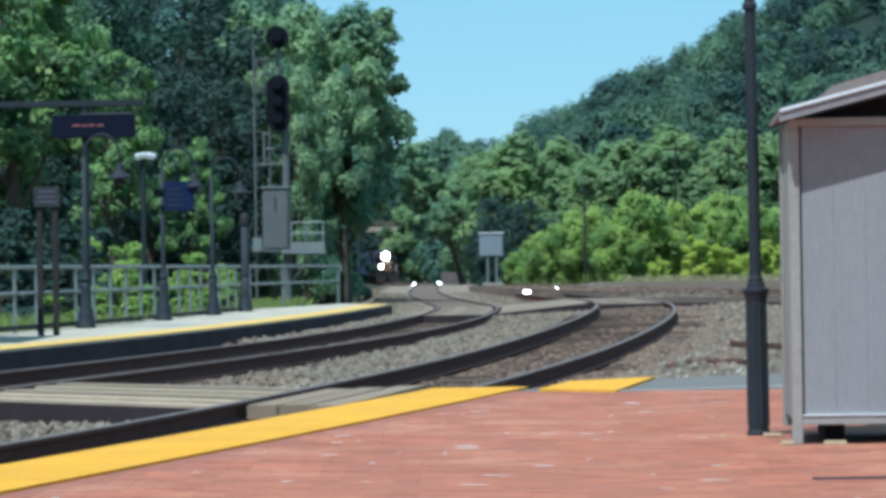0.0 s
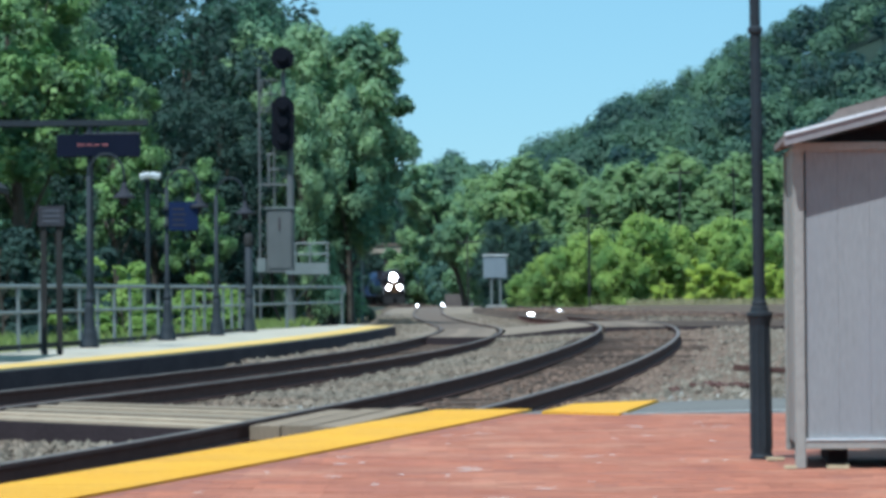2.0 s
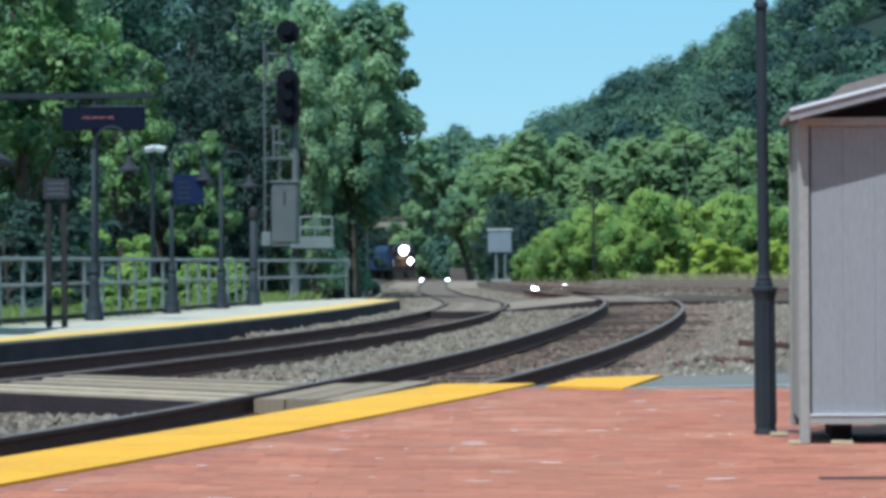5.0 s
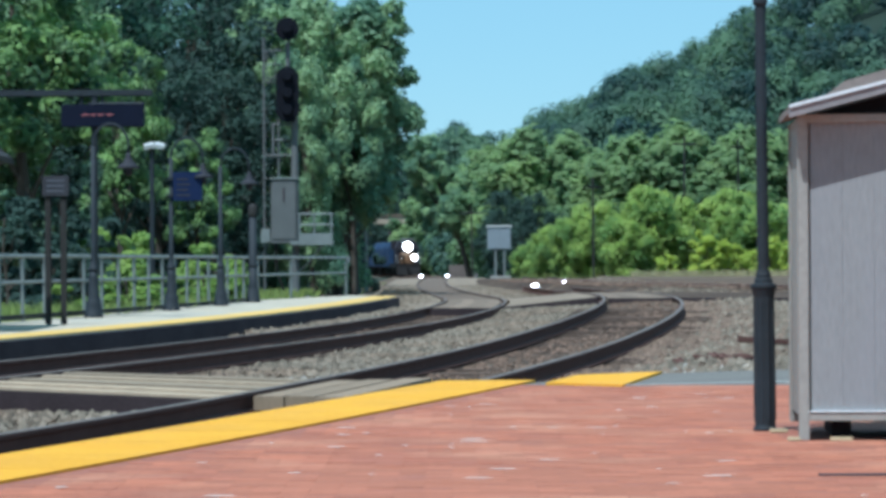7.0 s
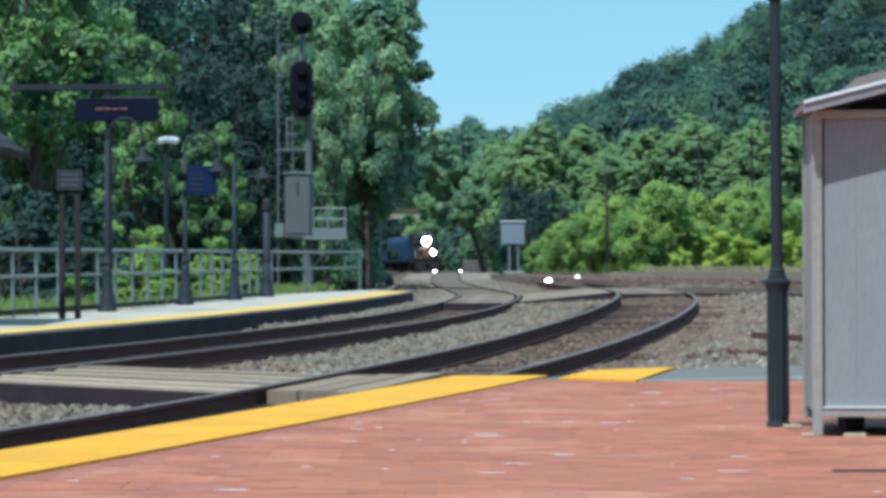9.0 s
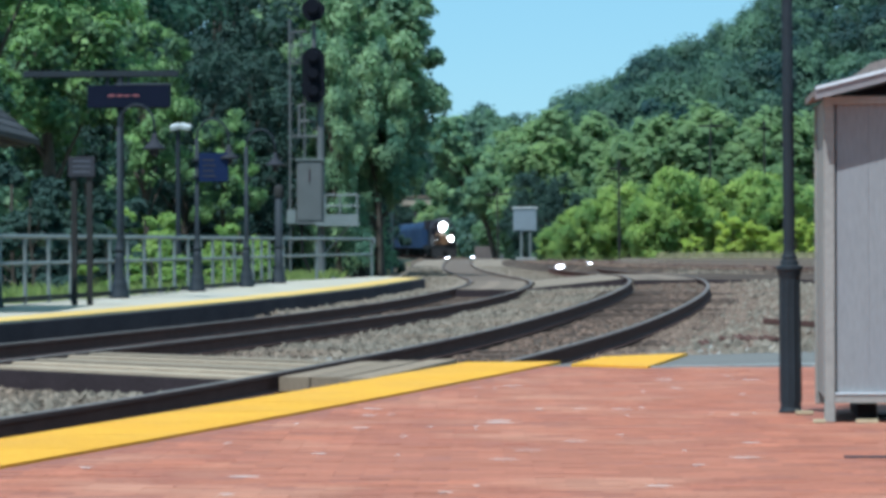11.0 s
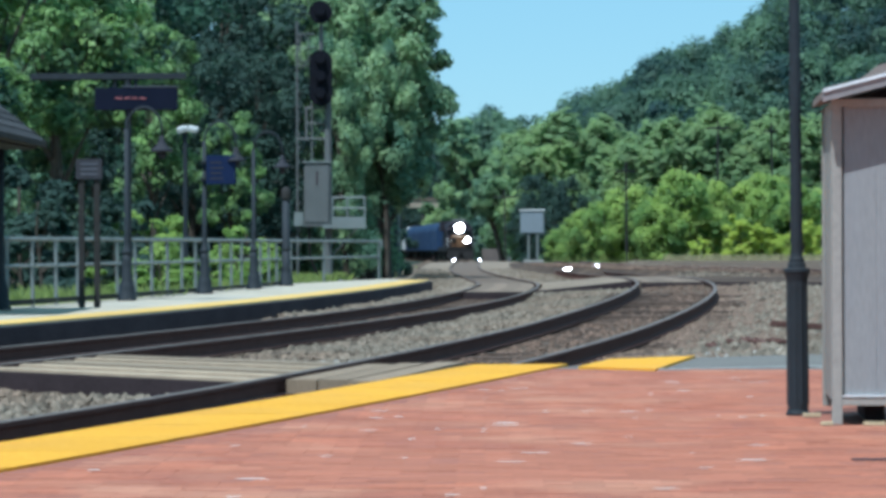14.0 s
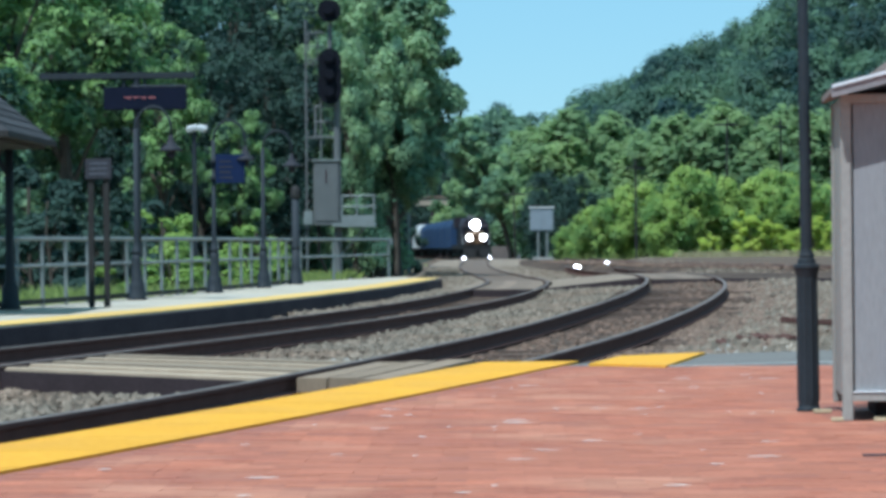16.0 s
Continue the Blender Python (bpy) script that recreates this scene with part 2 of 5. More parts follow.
LEAF_YELLOW = leaf_material("leaves_yellow_green", (0.4, 0.52, 0.085), (0.66, 0.72, 0.14), 0.55, 0.56, 0.25, 0.6, 0.2)
LEAF_SHRUB = leaf_material("leaves_shrub", (0.17, 0.3, 0.065), (0.44, 0.57, 0.13), 0.55, 0.5, 0.25, 0.6, 0.3)
# wide tone range paints sunlit tufts against shade
LEAF_LIGHT = leaf_material("leaves_sun_tufts_green", (0.03, 0.082, 0.05), (0.34, 0.52, 0.165), 0.55, 0.45, 0.22, 0.5, 0.4, 0.9)
# blue of distant haze is mixed into the next two leaf colours
LEAF_MID = leaf_material("leaves_hazed_mid_green", (0.03, 0.08, 0.06), (0.11, 0.225, 0.125), 0.6, 0.42, 0.18, 0.4, 0.3, 1.2)
# dark enough to paint the shaded hollows between crowns
LEAF_SHADE = leaf_material("leaves_shade_green", (0.023, 0.053, 0.045), (0.06, 0.112, 0.076), 0.75, 0.4, 0.12, 0.5, 0.25)
# paled and blued so that the colour holds some haze
LEAF_OLIVE = leaf_material("leaves_olive", (0.115, 0.225, 0.14), (0.36, 0.5, 0.24), 0.6, 0.45, 0.18, 0.4, 0.3, 1.2)
# leaf colour lightened to stand in for haze before the wood
LEAF_WOOD = leaf_material("leaves_wood_edge", (0.175, 0.28, 0.135), (0.31, 0.42, 0.165), 0.7, 0.6, 0.06, 0.16, 0.3, 3.0)
# blue paints haze; tone patches paint sunlit crowns and shaded hollows
LEAF_FAR = leaf_material("leaves_hazy_far_wood", (0.022, 0.06, 0.058), (0.14, 0.235, 0.13), 0.65, 0.4, 0.05, 0.05, 0.6, 7.0, 0.06)
STRAW = leaf_material("straw_blades", (0.3, 0.25, 0.12), (0.52, 0.45, 0.24), 0.7)
GRASS = leaf_material("grass_blades", (0.16, 0.22, 0.05), (0.4, 0.46, 0.12), 0.6)


# ---- shaping ----
class Form:
    """Collects corners and faces of one part."""

    def __init__(self):
        self.v, self.f = [], []

    def add(self, verts, faces):
        k = len(self.v)
        self.v += [tuple(p) for p in verts]
        self.f += [tuple(k + i for i in face) for face in faces]
        return self

    def box(self, lo, hi, m=None):
        (a, b, c), (d, e, g) = lo, hi
        p = [Vector(q) for q in ((a, b, c), (d, b, c), (d, e, c), (a, e, c), (a, b, g), (d, b, g), (d, e, g), (a, e, g))]
        if m:
            p = [m @ q for q in p]
        return self.add(p, ((3, 2, 1, 0), (4, 5, 6, 7), (0, 1, 5, 4), (1, 2, 6, 5), (2, 3, 7, 6), (3, 0, 4, 7)))

    def tube(self, points, radii, n=10):
        """A round rod through the points."""
        points = [Vector(p) for p in points]
        radii = radii if isinstance(radii, (list, tuple)) else [radii] * len(points)
        rings, side = [], None
        for i, p in enumerate(points):
            way = (points[min(i + 1, len(points) - 1)] - points[max(i - 1, 0)]).normalized()
            if side is None or abs(side.dot(way)) > 0.9:
                side = way.orthogonal().normalized()
            side = (side - way * side.dot(way)).normalized()
            up = way.cross(side)
            rings.append([p + radii[i] * (math.cos(a) * side + math.sin(a) * up) for a in (2 * math.pi * j / n for j in range(n))])
        faces = [(i * n + j, i * n + (j + 1) % n, (i + 1) * n + (j + 1) % n, (i + 1) * n + j) for i in range(len(points) - 1) for j in range(n)]
        faces += [tuple(reversed(range(n))), tuple(range((len(points) - 1) * n, len(points) * n))]
        return self.add([q for ring in rings for q in ring], faces)

    def turned(self, profile, n=16, at=(0, 0, 0)):
        """A form turned about the upright axis: (radius, height) pairs."""
        return self.tube([(at[0], at[1], at[2] + h) for _, h in profile], [r for r, _ in profile], n)

    def sweep(self, line, section, closed_ends=True):
        """A section of (across, up) pairs carried along a level line of (x, y, z) points."""
        line = [Vector(p) for p in line]
        n, rings = len(section), []
        for i, p in enumerate(line):
            way = line[min(i + 1, len(line) - 1)] - line[max(i - 1, 0)]
            right = Vector((way.y, -way.x, 0)).normalized()
            rings += [p + right * a + Vector((0, 0, b)) for a, b in section]
        faces = [(i * n + j, (i + 1) * n + j, (i + 1) * n + (j + 1) % n, i * n + (j + 1) % n) for i in range(len(line) - 1) for j in range(n)]
        if closed_ends:
            faces += [tuple(range(n)), tuple(reversed(range((len(line) - 1) * n, len(line) * n)))]
        return self.add(rings, faces)

    def mesh(self, name, mat, bevel=0.0, smooth=False):
        me = bpy.data.meshes.new(name)
        me.from_pydata(self.v, [], self.f)
        bm = bmesh.new()
        bm.from_mesh(me)
        if len(self.f) < 20000:
            bmesh.ops.recalc_face_normals(bm, faces=bm.faces)
        if bevel:
            bmesh.ops.bevel(bm, geom=[e for e in bm.edges if len(e.link_faces) == 2 and e.calc_face_angle(0) > 0.6], offset=bevel, segments=2, affect="EDGES", clamp_overlap=True)
        bm.to_mesh(me)
        bm.free()
        if smooth:
            me.polygons.foreach_set("use_smooth", [True] * len(me.polygons))
        me.materials.append(mat)
        return me


def part(name, form, mat, parent=None, label="", bevel=0.0, smooth=False):
    ob = new(name, form.mesh(name, mat, bevel, smooth))
    ob.parent = parent
    return tagged(ob, label)


def thing(name, label, category, at=None, group="", kind=""):
    ob = new(name)
    ob.empty_display_size = 0.1
    if at:
        ob.matrix_basis = at
    return tagged(ob, label, category, group, kind)


# ---- plan of the line ----
def smooth_line(keys):
    """A smooth curve through (y, value) keys."""
    ys, vs = np.array([k[0] for k in keys], float), np.array([k[1] for k in keys], float)
    slope = np.gradient(vs, ys)

    def value(y):
        i = int(np.clip(np.searchsorted(ys, y) - 1, 0, len(ys) - 2))
        h = ys[i + 1] - ys[i]
        s = (y - ys[i]) / h
        if s < 0 or s > 1:
            j = 0 if s < 0 else len(ys) - 1
            return float(vs[j] + slope[j] * (y - ys[j]))
        return float((2 * s**3 - 3 * s**2 + 1) * vs[i] + (s**3 - 2 * s**2 + s) * h * slope[i] + (3 * s**2 - 2 * s**3) * vs[i + 1] + (s**3 - s**2) * h * slope[i + 1])
    return value


def arc(cx, cy, r, y):
    return cx + math.sqrt(r * r - (y - cy) ** 2)


NEAR_C, NEAR_R = (-265.8, 77.7), 270.0
FAR_C, FAR_R = (-281.4, 81.7), 282.0
near_x = smooth_line([(y, arc(*NEAR_C, NEAR_R, y)) for y in range(4, 84, 8)] + [(95, 3.75), (115, 3.55), (150, 4.3), (190, 6.4), (230, 9.5)])
far_x = smooth_line([(y, arc(*FAR_C, FAR_R, y)) for y in range(4, 84, 8)] + [(100, 0.28), (125, -0.36), (160, -0.95), (200, -1.05), (270, -0.95), (300, -1.0), (320, -1.25), (340, -1.78), (349, -2.35), (358, -3.0), (376, -4.1), (397, -5.45),
                    (418, -6.7), (436, -7.75), (460, -9.7), (500, -14.0), (560, -22.0), (700, -50.0)])
near_z = smooth_line([(5, -0.25), (24, -0.24), (30, -0.2), (36, -0.155), (44, -0.075), (52, -0.01), (60, 0.03), (75, 0.03), (95, -0.05), (130, -0.15), (200, -0.2), (460, -0.2)])
far_z = smooth_line([(5, -0.17), (30, -0.17), (50, -0.17), (70, -0.15), (85, -0.17), (105, -0.25), (135, -0.3), (160, -0.3), (200, -0.18), (225, -0.25), (260, -0.5), (300, -0.78), (340, -0.86), (700, -0.86)])


def along(fx, fz, ys, shift=0.0, up=0.0):
    """Points beside a track: shift metres to its right, up metres over its rails."""
    out = []
    for y in ys:
        way = Vector((fx(y + 0.5) - fx(y - 0.5), 1.0)).normalized()
        out.append((fx(y) + way.y * shift, y - way.x * shift, fz(y) + up))
    return out


def spread(a, b, step):
    n = max(2, int(round((b - a) / step)) + 1)
    return [a + (b - a) * i / (n - 1) for i in range(n)]


# ---- ground, ballast and hills ----
def ground_height(x, y):
    xn, xf = near_x(y), far_x(y)
    zn, zf = near_z(y) - 0.2, far_z(y) - 0.2
    s = min(1.0, max(0.0, (x - xf) / (xn - xf))) if y < 190 else 0.0
    z = zf + (zn - zf) * s
    if x > xn + 1.2 and y < 190:
        b = min(1.0, (x - xn - 1.2) / 1.5)
        z += (-0.07 - z) * b
    if xf - 1.62 < x < xf - 1.1 and y > 40:
        z += 0.13 * min(1.0, (y - 40) / 8)
    if 61 < y < 68 and xf + 0.9 < x < xn + 2.4:
        z += 0.1 * min(1.0, (y - 61) / 4)
    if x < xf - 1.6:
        z -= 0.25 * min(1.0, (xf - 1.6 - x) / 1.0)
    return z + 0.035 * noise.noise(Vector((x * 0.8, y * 0.35, 0)))


def build_ground():
    xs = [-2500, -600, -150, -60, -30, -20, -15] + spread(-12, 14, 0.4) + [17, 22, 30, 60, 150, 600, 2500]
    ys = [-600, -60, 0] + spread(6, 120, 1.0) + spread(125, 240, 5) + [270, 320, 400, 500, 650, 900, 1500, 3000]
    form = Form()
    form.v = [(x, y, ground_height(x, min(max(y, 6), 600)) if abs(x) < 60 else -0.5) for y in ys for x in xs]
    n = len(xs)
    form.f = [(j * n + i, j * n + i + 1, (j + 1) * n + i + 1, (j + 1) * n + i) for j in range(len(ys) - 1) for i in range(n - 1)]
    tagged(part("ground", form, DIRT, smooth=True), "grey-brown gravel and packed dirt around the tracks", "ground", kind="structure")


def build_stones(name, label, count, seed, spot, low, high, mat=None, top=None):
    """Loose stones: squat eight-sided lumps."""
    rng = np.random.default_rng(seed)
    v, f = [], []
    corner = np.array([(1, 0, 0), (0, 1, 0), (-1, 0, 0), (0, -1, 0), (0, 0, 0.8), (0, 0, -0.6)])
    faces = ((0, 1, 4), (1, 2, 4), (2, 3, 4), (3, 0, 4), (1, 0, 5), (2, 1, 5), (3, 2, 5), (0, 3, 5))
    for _ in range(count):
        x, y = spot(rng)
        size = rng.uniform(low, high)
        turn = rng.uniform(0, 6.28)
        c, s = math.cos(turn), math.sin(turn)
        q = corner * rng.uniform(0.6, 1.3, (6, 1)) * size + rng.normal(0, 0.18 * size, (6, 3))
        z = (top or ground_height)(x, y) + size * 0.2
        k = len(v)
        v += [(x + a * c - b * s, y + a * s + b * c, z + h) for a, b, h in q]
        f += [(k + a, k + b, k + d) for a, b, d in faces]
    form = Form()
    form.v, form.f = v, f
    tagged(part(name, form, mat or STONE), label, "ballast", kind="stuff")


def between_tracks(rng):
    y = 19 + 47 * rng.random() ** 1.3
    a, b = far_x(y) + 0.9, near_x(y) - 0.85
    return a + (b - a) * rng.random(), y


def beside_near_track(rng):
    y = 23.2 + 43 * rng.random() ** 1.4
    a = near_x(y) + 1.0 + 1.3 * rng.random()
    return a + (8.5 - a) * rng.random() ** 0.9, y


def rail_shoulder(rng):
    y = 22.8 + 42 * rng.random() ** 1.2
    return near_x(y) + 0.85 + 2.3 * rng.random() ** 1.35, y


def under_far_platform(rng):
    y = 26 + 62 * rng.random()
    x = far_x(y)
    return x - 0.85 - 0.75 * rng.random(), y


def far_side(rng):
    y = 86 + 114 * rng.random()
    return far_x(y) + (rng.uniform(-3.8, -2.4) if rng.random() < 0.3 else rng.uniform(3.4, 9.0)), y


def inside_tracks(rng):
    y = 20 + 46 * rng.random()
    x = near_x(y) if rng.random() < 0.6 else far_x(y)
    return x + rng.uniform(-0.62, 0.62), y


def kerb_stones(rng):
    return rng.uniform(1.75, 4.0), 23.3 + 4.2 * rng.random() ** 1.8


def pale_heap(rng):
    return -1.39 + 0.16 * rng.normal(), 31.0 + 0.6 * rng.normal()


def grit_spots(rng):
    y = 67.5 + 90 * rng.random() ** 1.5
    return far_x(y) + (rng.uniform(0.9, 3.3) if rng.random() < 0.6 else rng.uniform(-2.4, -0.9)), y


def along_siding(rng):
    y = 68 + 95 * rng.random() ** 1.2
    return side_x(y) + rng.uniform(-3.2, 2.4), y


def rail_section(lo=-0.17):
    return ((-0.07, lo), (0.07, lo), (0.07, lo + 0.02), (0.012, lo + 0.045), (0.012, -0.045), (0.036, -0.035), (0.036, -0.004),
            (-0.036, -0.004), (-0.036, -0.035), (-0.012, -0.045), (-0.012, lo + 0.045), (-0.07, lo + 0.02))


TIE_MESH = Form().box((-1.3, -0.11, -0.17), (1.3, 0.11, 0.0)).mesh("tie", TIE, bevel=0.012)


def build_track(name, label, fx, fz, start, end, ties):
    track = thing(name, label, "railway track", kind="structure")
    ys = spread(start, min(end, 130), 1.0) + ([y for y in spread(134, end, 4.0)] if end > 134 else [])
    for side in (-0.752, 0.752):
        rail = part("rail", Form().sweep(along(fx, fz, ys, side), rail_section()), STEEL, track)
        part("running_surface", Form().sweep(along(fx, fz, ys, side), ((-0.033, -0.004), (0.033, -0.004), (0.028, 0.003), (-0.028, 0.003))), HEAD, rail, "worn bright rail head")
    y = ties[0]
    while y < ties[1]:
        tie = new("tie", TIE_MESH)
        tie.parent = track
        way = math.degrees(math.atan2(fx(y + 0.5) - fx(y - 0.5), 1.0))
        tie.matrix_basis = pose(fx(y), y, fz(y) - 0.165 - 0.03 * random.random(), 0, 0, -way + random.uniform(-1, 1))
        y += 0.53 if y < 110 else 1.2
    return track


build_ground()
build_stones("ballast_between_tracks", "loose grey crushed-stone ballast between the tracks", 10500, 3, between_tracks, 0.02, 0.054)
build_stones("ballast_beside_track", "pale grey crushed-stone ballast beside the track", 12000, 4, beside_near_track, 0.024, 0.066)
build_stones("ballast_rail_shoulder", "brown-grey fine ballast on the rail shoulder", 11000, 9, rail_shoulder, 0.02, 0.045, BROWN_STONE)
build_stones("bright_stones", "whitish broken stones beside the asphalt walk", 260, 15, kerb_stones, 0.02, 0.046, PALE_STONE)
build_stones("pale_stone_heap", "small heap of whitish stones between the tracks", 26, 16, pale_heap, 0.03, 0.06, PALE_STONE)
build_stones("crossing_grit", "loose pale grit on the road crossing", 3500, 17, grit_spots, 0.02, 0.05, STONE, lambda x, y: far_z(y) - 0.05)
build_stones("ballast_under_platform", "light gravel along the far platform's foot", 3000, 5, under_far_platform, 0.03, 0.06)
build_stones("ballast_inside_tracks", "brown-stained ballast between the rails", 4500, 6, inside_tracks, 0.02, 0.045, RUST_STONE)
build_stones("lineside_gravel", "coarse brown-grey gravel beside the far rails", 6000, 8, far_side, 0.03, 0.07)
build_track("railway_track_1", "curving railway track with rusty rails on dark wooden ties", near_x, near_z, 6, 190, (19, 67))
build_track("railway_track_2", "curving railway track with rusty rails along the far platform", far_x, far_z, 10, 690, (26, 200))
side_x = smooth_line([(40, 40.0), (60, 24.0), (80, 14.5), (100, 9.6), (125, 6.9), (155, 5.4), (190, 5.0)])
side_z = smooth_line([(40, 0.05), (100, 0.04), (150, -0.05), (190, -0.1)])
build_stones("siding_ballast", "dark brown ballast along the siding", 5000, 14, along_siding, 0.03, 0.075, RUST_STONE, lambda x, y: side_z(y) - 0.06)
build_track("railway_track_3", "siding track that branches off behind the crossing", side_x, side_z, 58, 190, (70, 150))
tagged(part("siding_bed", Form().sweep(along(side_x, side_z, spread(58, 185, 3.0)), ((-4.2, -0.5), (2.6, -0.5), (2.1, -0.075), (-3.4, -0.075))), CINDER), "dark cinder bed of the siding track", "track bed", kind="structure")


# ---- platforms ----
def near_edge(shift, a, b, up=0.0, step=0.5):
    """Points on the near platform, shift metres right of the track's middle."""
    return [(arc(*NEAR_C, NEAR_R + shift, y), y, up) for y in spread(a, b, step)]


def build_near_platform():
    edge = near_edge(1.66, -14, 21.3)
    poly = [(x, y) for x, y, _ in edge] + [(0.62, 20.75), (14, 19.6), (14, -14)]
    n = len(poly)
    form = Form().add([(x, y, -0.0008) for x, y in poly] + [(x, y, -0.6) for x, y in poly],
                      [tuple(range(n)), tuple(reversed(range(n, 2 * n)))] + [(i, n + i, n + (i + 1) % n, (i + 1) % n) for i in range(n)])
    base = tagged(part("platform_near", form, SAND), "low station platform paved with red brick", "platform", kind="structure")
    # bricks, course by course along the platform's edge
    rng = random.Random(5)
    shapes = []
    for k in range(6):
        t = [rng.uniform(-0.001, 0.001) for _ in range(4)]
        f = Form().add([(-0.0999, -0.0496, -0.06), (0.0999, -0.0496, -0.06), (0.0999, 0.0496, -0.06), (-0.0999, 0.0496, -0.06),
                        (-0.0993, -0.049, t[0]), (0.0993, -0.049, t[1]), (0.0993, 0.049, t[2]), (-0.0993, 0.049, t[3])],
                       ((4, 5, 6, 7), (0, 1, 5, 4), (1, 2, 6, 5), (2, 3, 7, 6), (3, 0, 4, 7)))
        shapes.append((f, f.mesh("brick", BRICK)))
    rest, chips, count = Form(), Form(), 0
    slope = math.radians(-4)
    for j in range(0, 262):
        y0 = -5.0 + j * 0.1
        for i in range(-42, 30):
            x = (i + 0.5 * (j % 2)) * 0.202
            y = y0 + x * math.tan(slope)
            if y > 20.72 - 0.085 * (x - 0.6) - 0.05 or x < arc(*NEAR_C, NEAR_R + 2.27 + 0.11, y) or (i < -20 and y > 9):
                continue
            if 1.5 < x < 4.1 and 14.2 < y < 15.7:
                continue
            m = pose(x, y, rng.uniform(-0.001, 0.001), 0, 0, math.degrees(slope) + rng.uniform(-0.2, 0.2))
            form, mesh = shapes[rng.randrange(6)]
            if 10.9 < y < 12.6 and -0.9 < x < 1.2 and count < 290:
                brick = new("brick", mesh)
                brick.parent = base
                brick.matrix_basis = m
                count += 1
            else:
                rest.add([m @ Vector(p) for p in form.v], form.f)
            if rng.random() < 0.042:
                a, b = 0.012 + 0.06 * rng.random() ** 2, rng.uniform(0.005, 0.016)
                chips.add([m @ Vector(p) for p in ((-a, -b * 0.3 - 0.05, 0.003), (-a * 0.2, -b - 0.05, 0.003), (a, -b * 0.2 - 0.045, 0.003), (a * 0.5, b - 0.05, 0.004), (-a * 0.6, b * 0.7 - 0.05, 0.004))], [(0, 1, 2, 3, 4)])
    tagged(part("paving", rest, BRICKS, base, "weathered red brick paving"), kind="stuff")
    tagged(part("lime_chips", chips, CHIPS, base, "pale chips and lime spots on the bricks"), kind="stuff")
    # yellow warning panels
    y = -5.0
    while y < 21.2:
        b = min(y + 0.905, 21.35)
        inner, outer = near_edge(1.64, y, b, 0.0, 0.3), near_edge(2.26, y, b, 0.0, 0.3)
        k = len(inner)
        f = Form().add([(*p[:2], 0.012) for p in inner + outer] + [(*p[:2], -0.05) for p in inner + outer],
                       [(i, k + i, k + i + 1, i + 1) for i in range(k - 1)] + [(2 * k + i, i, i + 1, 2 * k + i + 1) for i in range(k - 1)] +
                       [(k + i, 3 * k + i, 3 * k + i + 1, k + i + 1) for i in range(k - 1)] + [(0, 2 * k, 3 * k, k), (k - 1, 2 * k - 1, 4 * k - 1, 3 * k - 1)])
        part("tactile_panel", f, YELLOW, base)
        y += 0.915
    q = ((0.62, 20.85), (1.1, 20.38), (1.52, 22.84), (0.88, 22.2))
    f = Form().add([(*p, 0.014) for p in q] + [(*p, -0.05) for p in q], ((0, 1, 2, 3), (0, 4, 5, 1), (1, 5, 6, 2), (2, 6, 7, 3), (3, 7, 4, 0)))
    part("end_panel", f, YELLOW, base)
    part("edge_course", Form().sweep([(1.12, 20.55, 0), (2.2, 20.95, 0), (6, 20.6, 0), (14, 19.7, 0)], ((-0.05, -0.1), (0.05, -0.1), (0.05, 0.008), (-0.05, 0.008))), CONCRETE, base, "pale concrete edging")
    # dark strip laid on the bricks in place of a cast shadow
    part("drain_slot", Form().box((1.38, 11.86, -0.01), (2.6, 11.94, 0.006)), DARK_AND_SHADE, base, "thin dark strip that stands in for a cast shadow")
    walkq = ((0.4, 20.75), (1.16, 20.6), (2.24, 21.0), (14, 19.8), (14, 23.8), (2.5, 23.6), (1.5, 22.9), (0.9, 22.3))
    n = len(walkq)
    f = Form().add([(*p, -0.004) for p in walkq] + [(*p, -0.4) for p in walkq], [tuple(range(n))] + [(i, n + i, n + (i + 1) % n, (i + 1) % n) for i in range(n)])
    tagged(part("asphalt_walk", f, ASPHALT), "narrow grey asphalt walk behind the brick platform", "pavement", kind="structure")


def far_edge(shift, ys, up=0.0):
    return [(arc(*FAR_C, FAR_R + shift, y), y, up) for y in ys]


def deck(y):
    """Height of the far platform's top."""
    return float(np.interp(y, (30, 40, 55, 66), (-0.025, -0.015, 0.012, 0.03)))


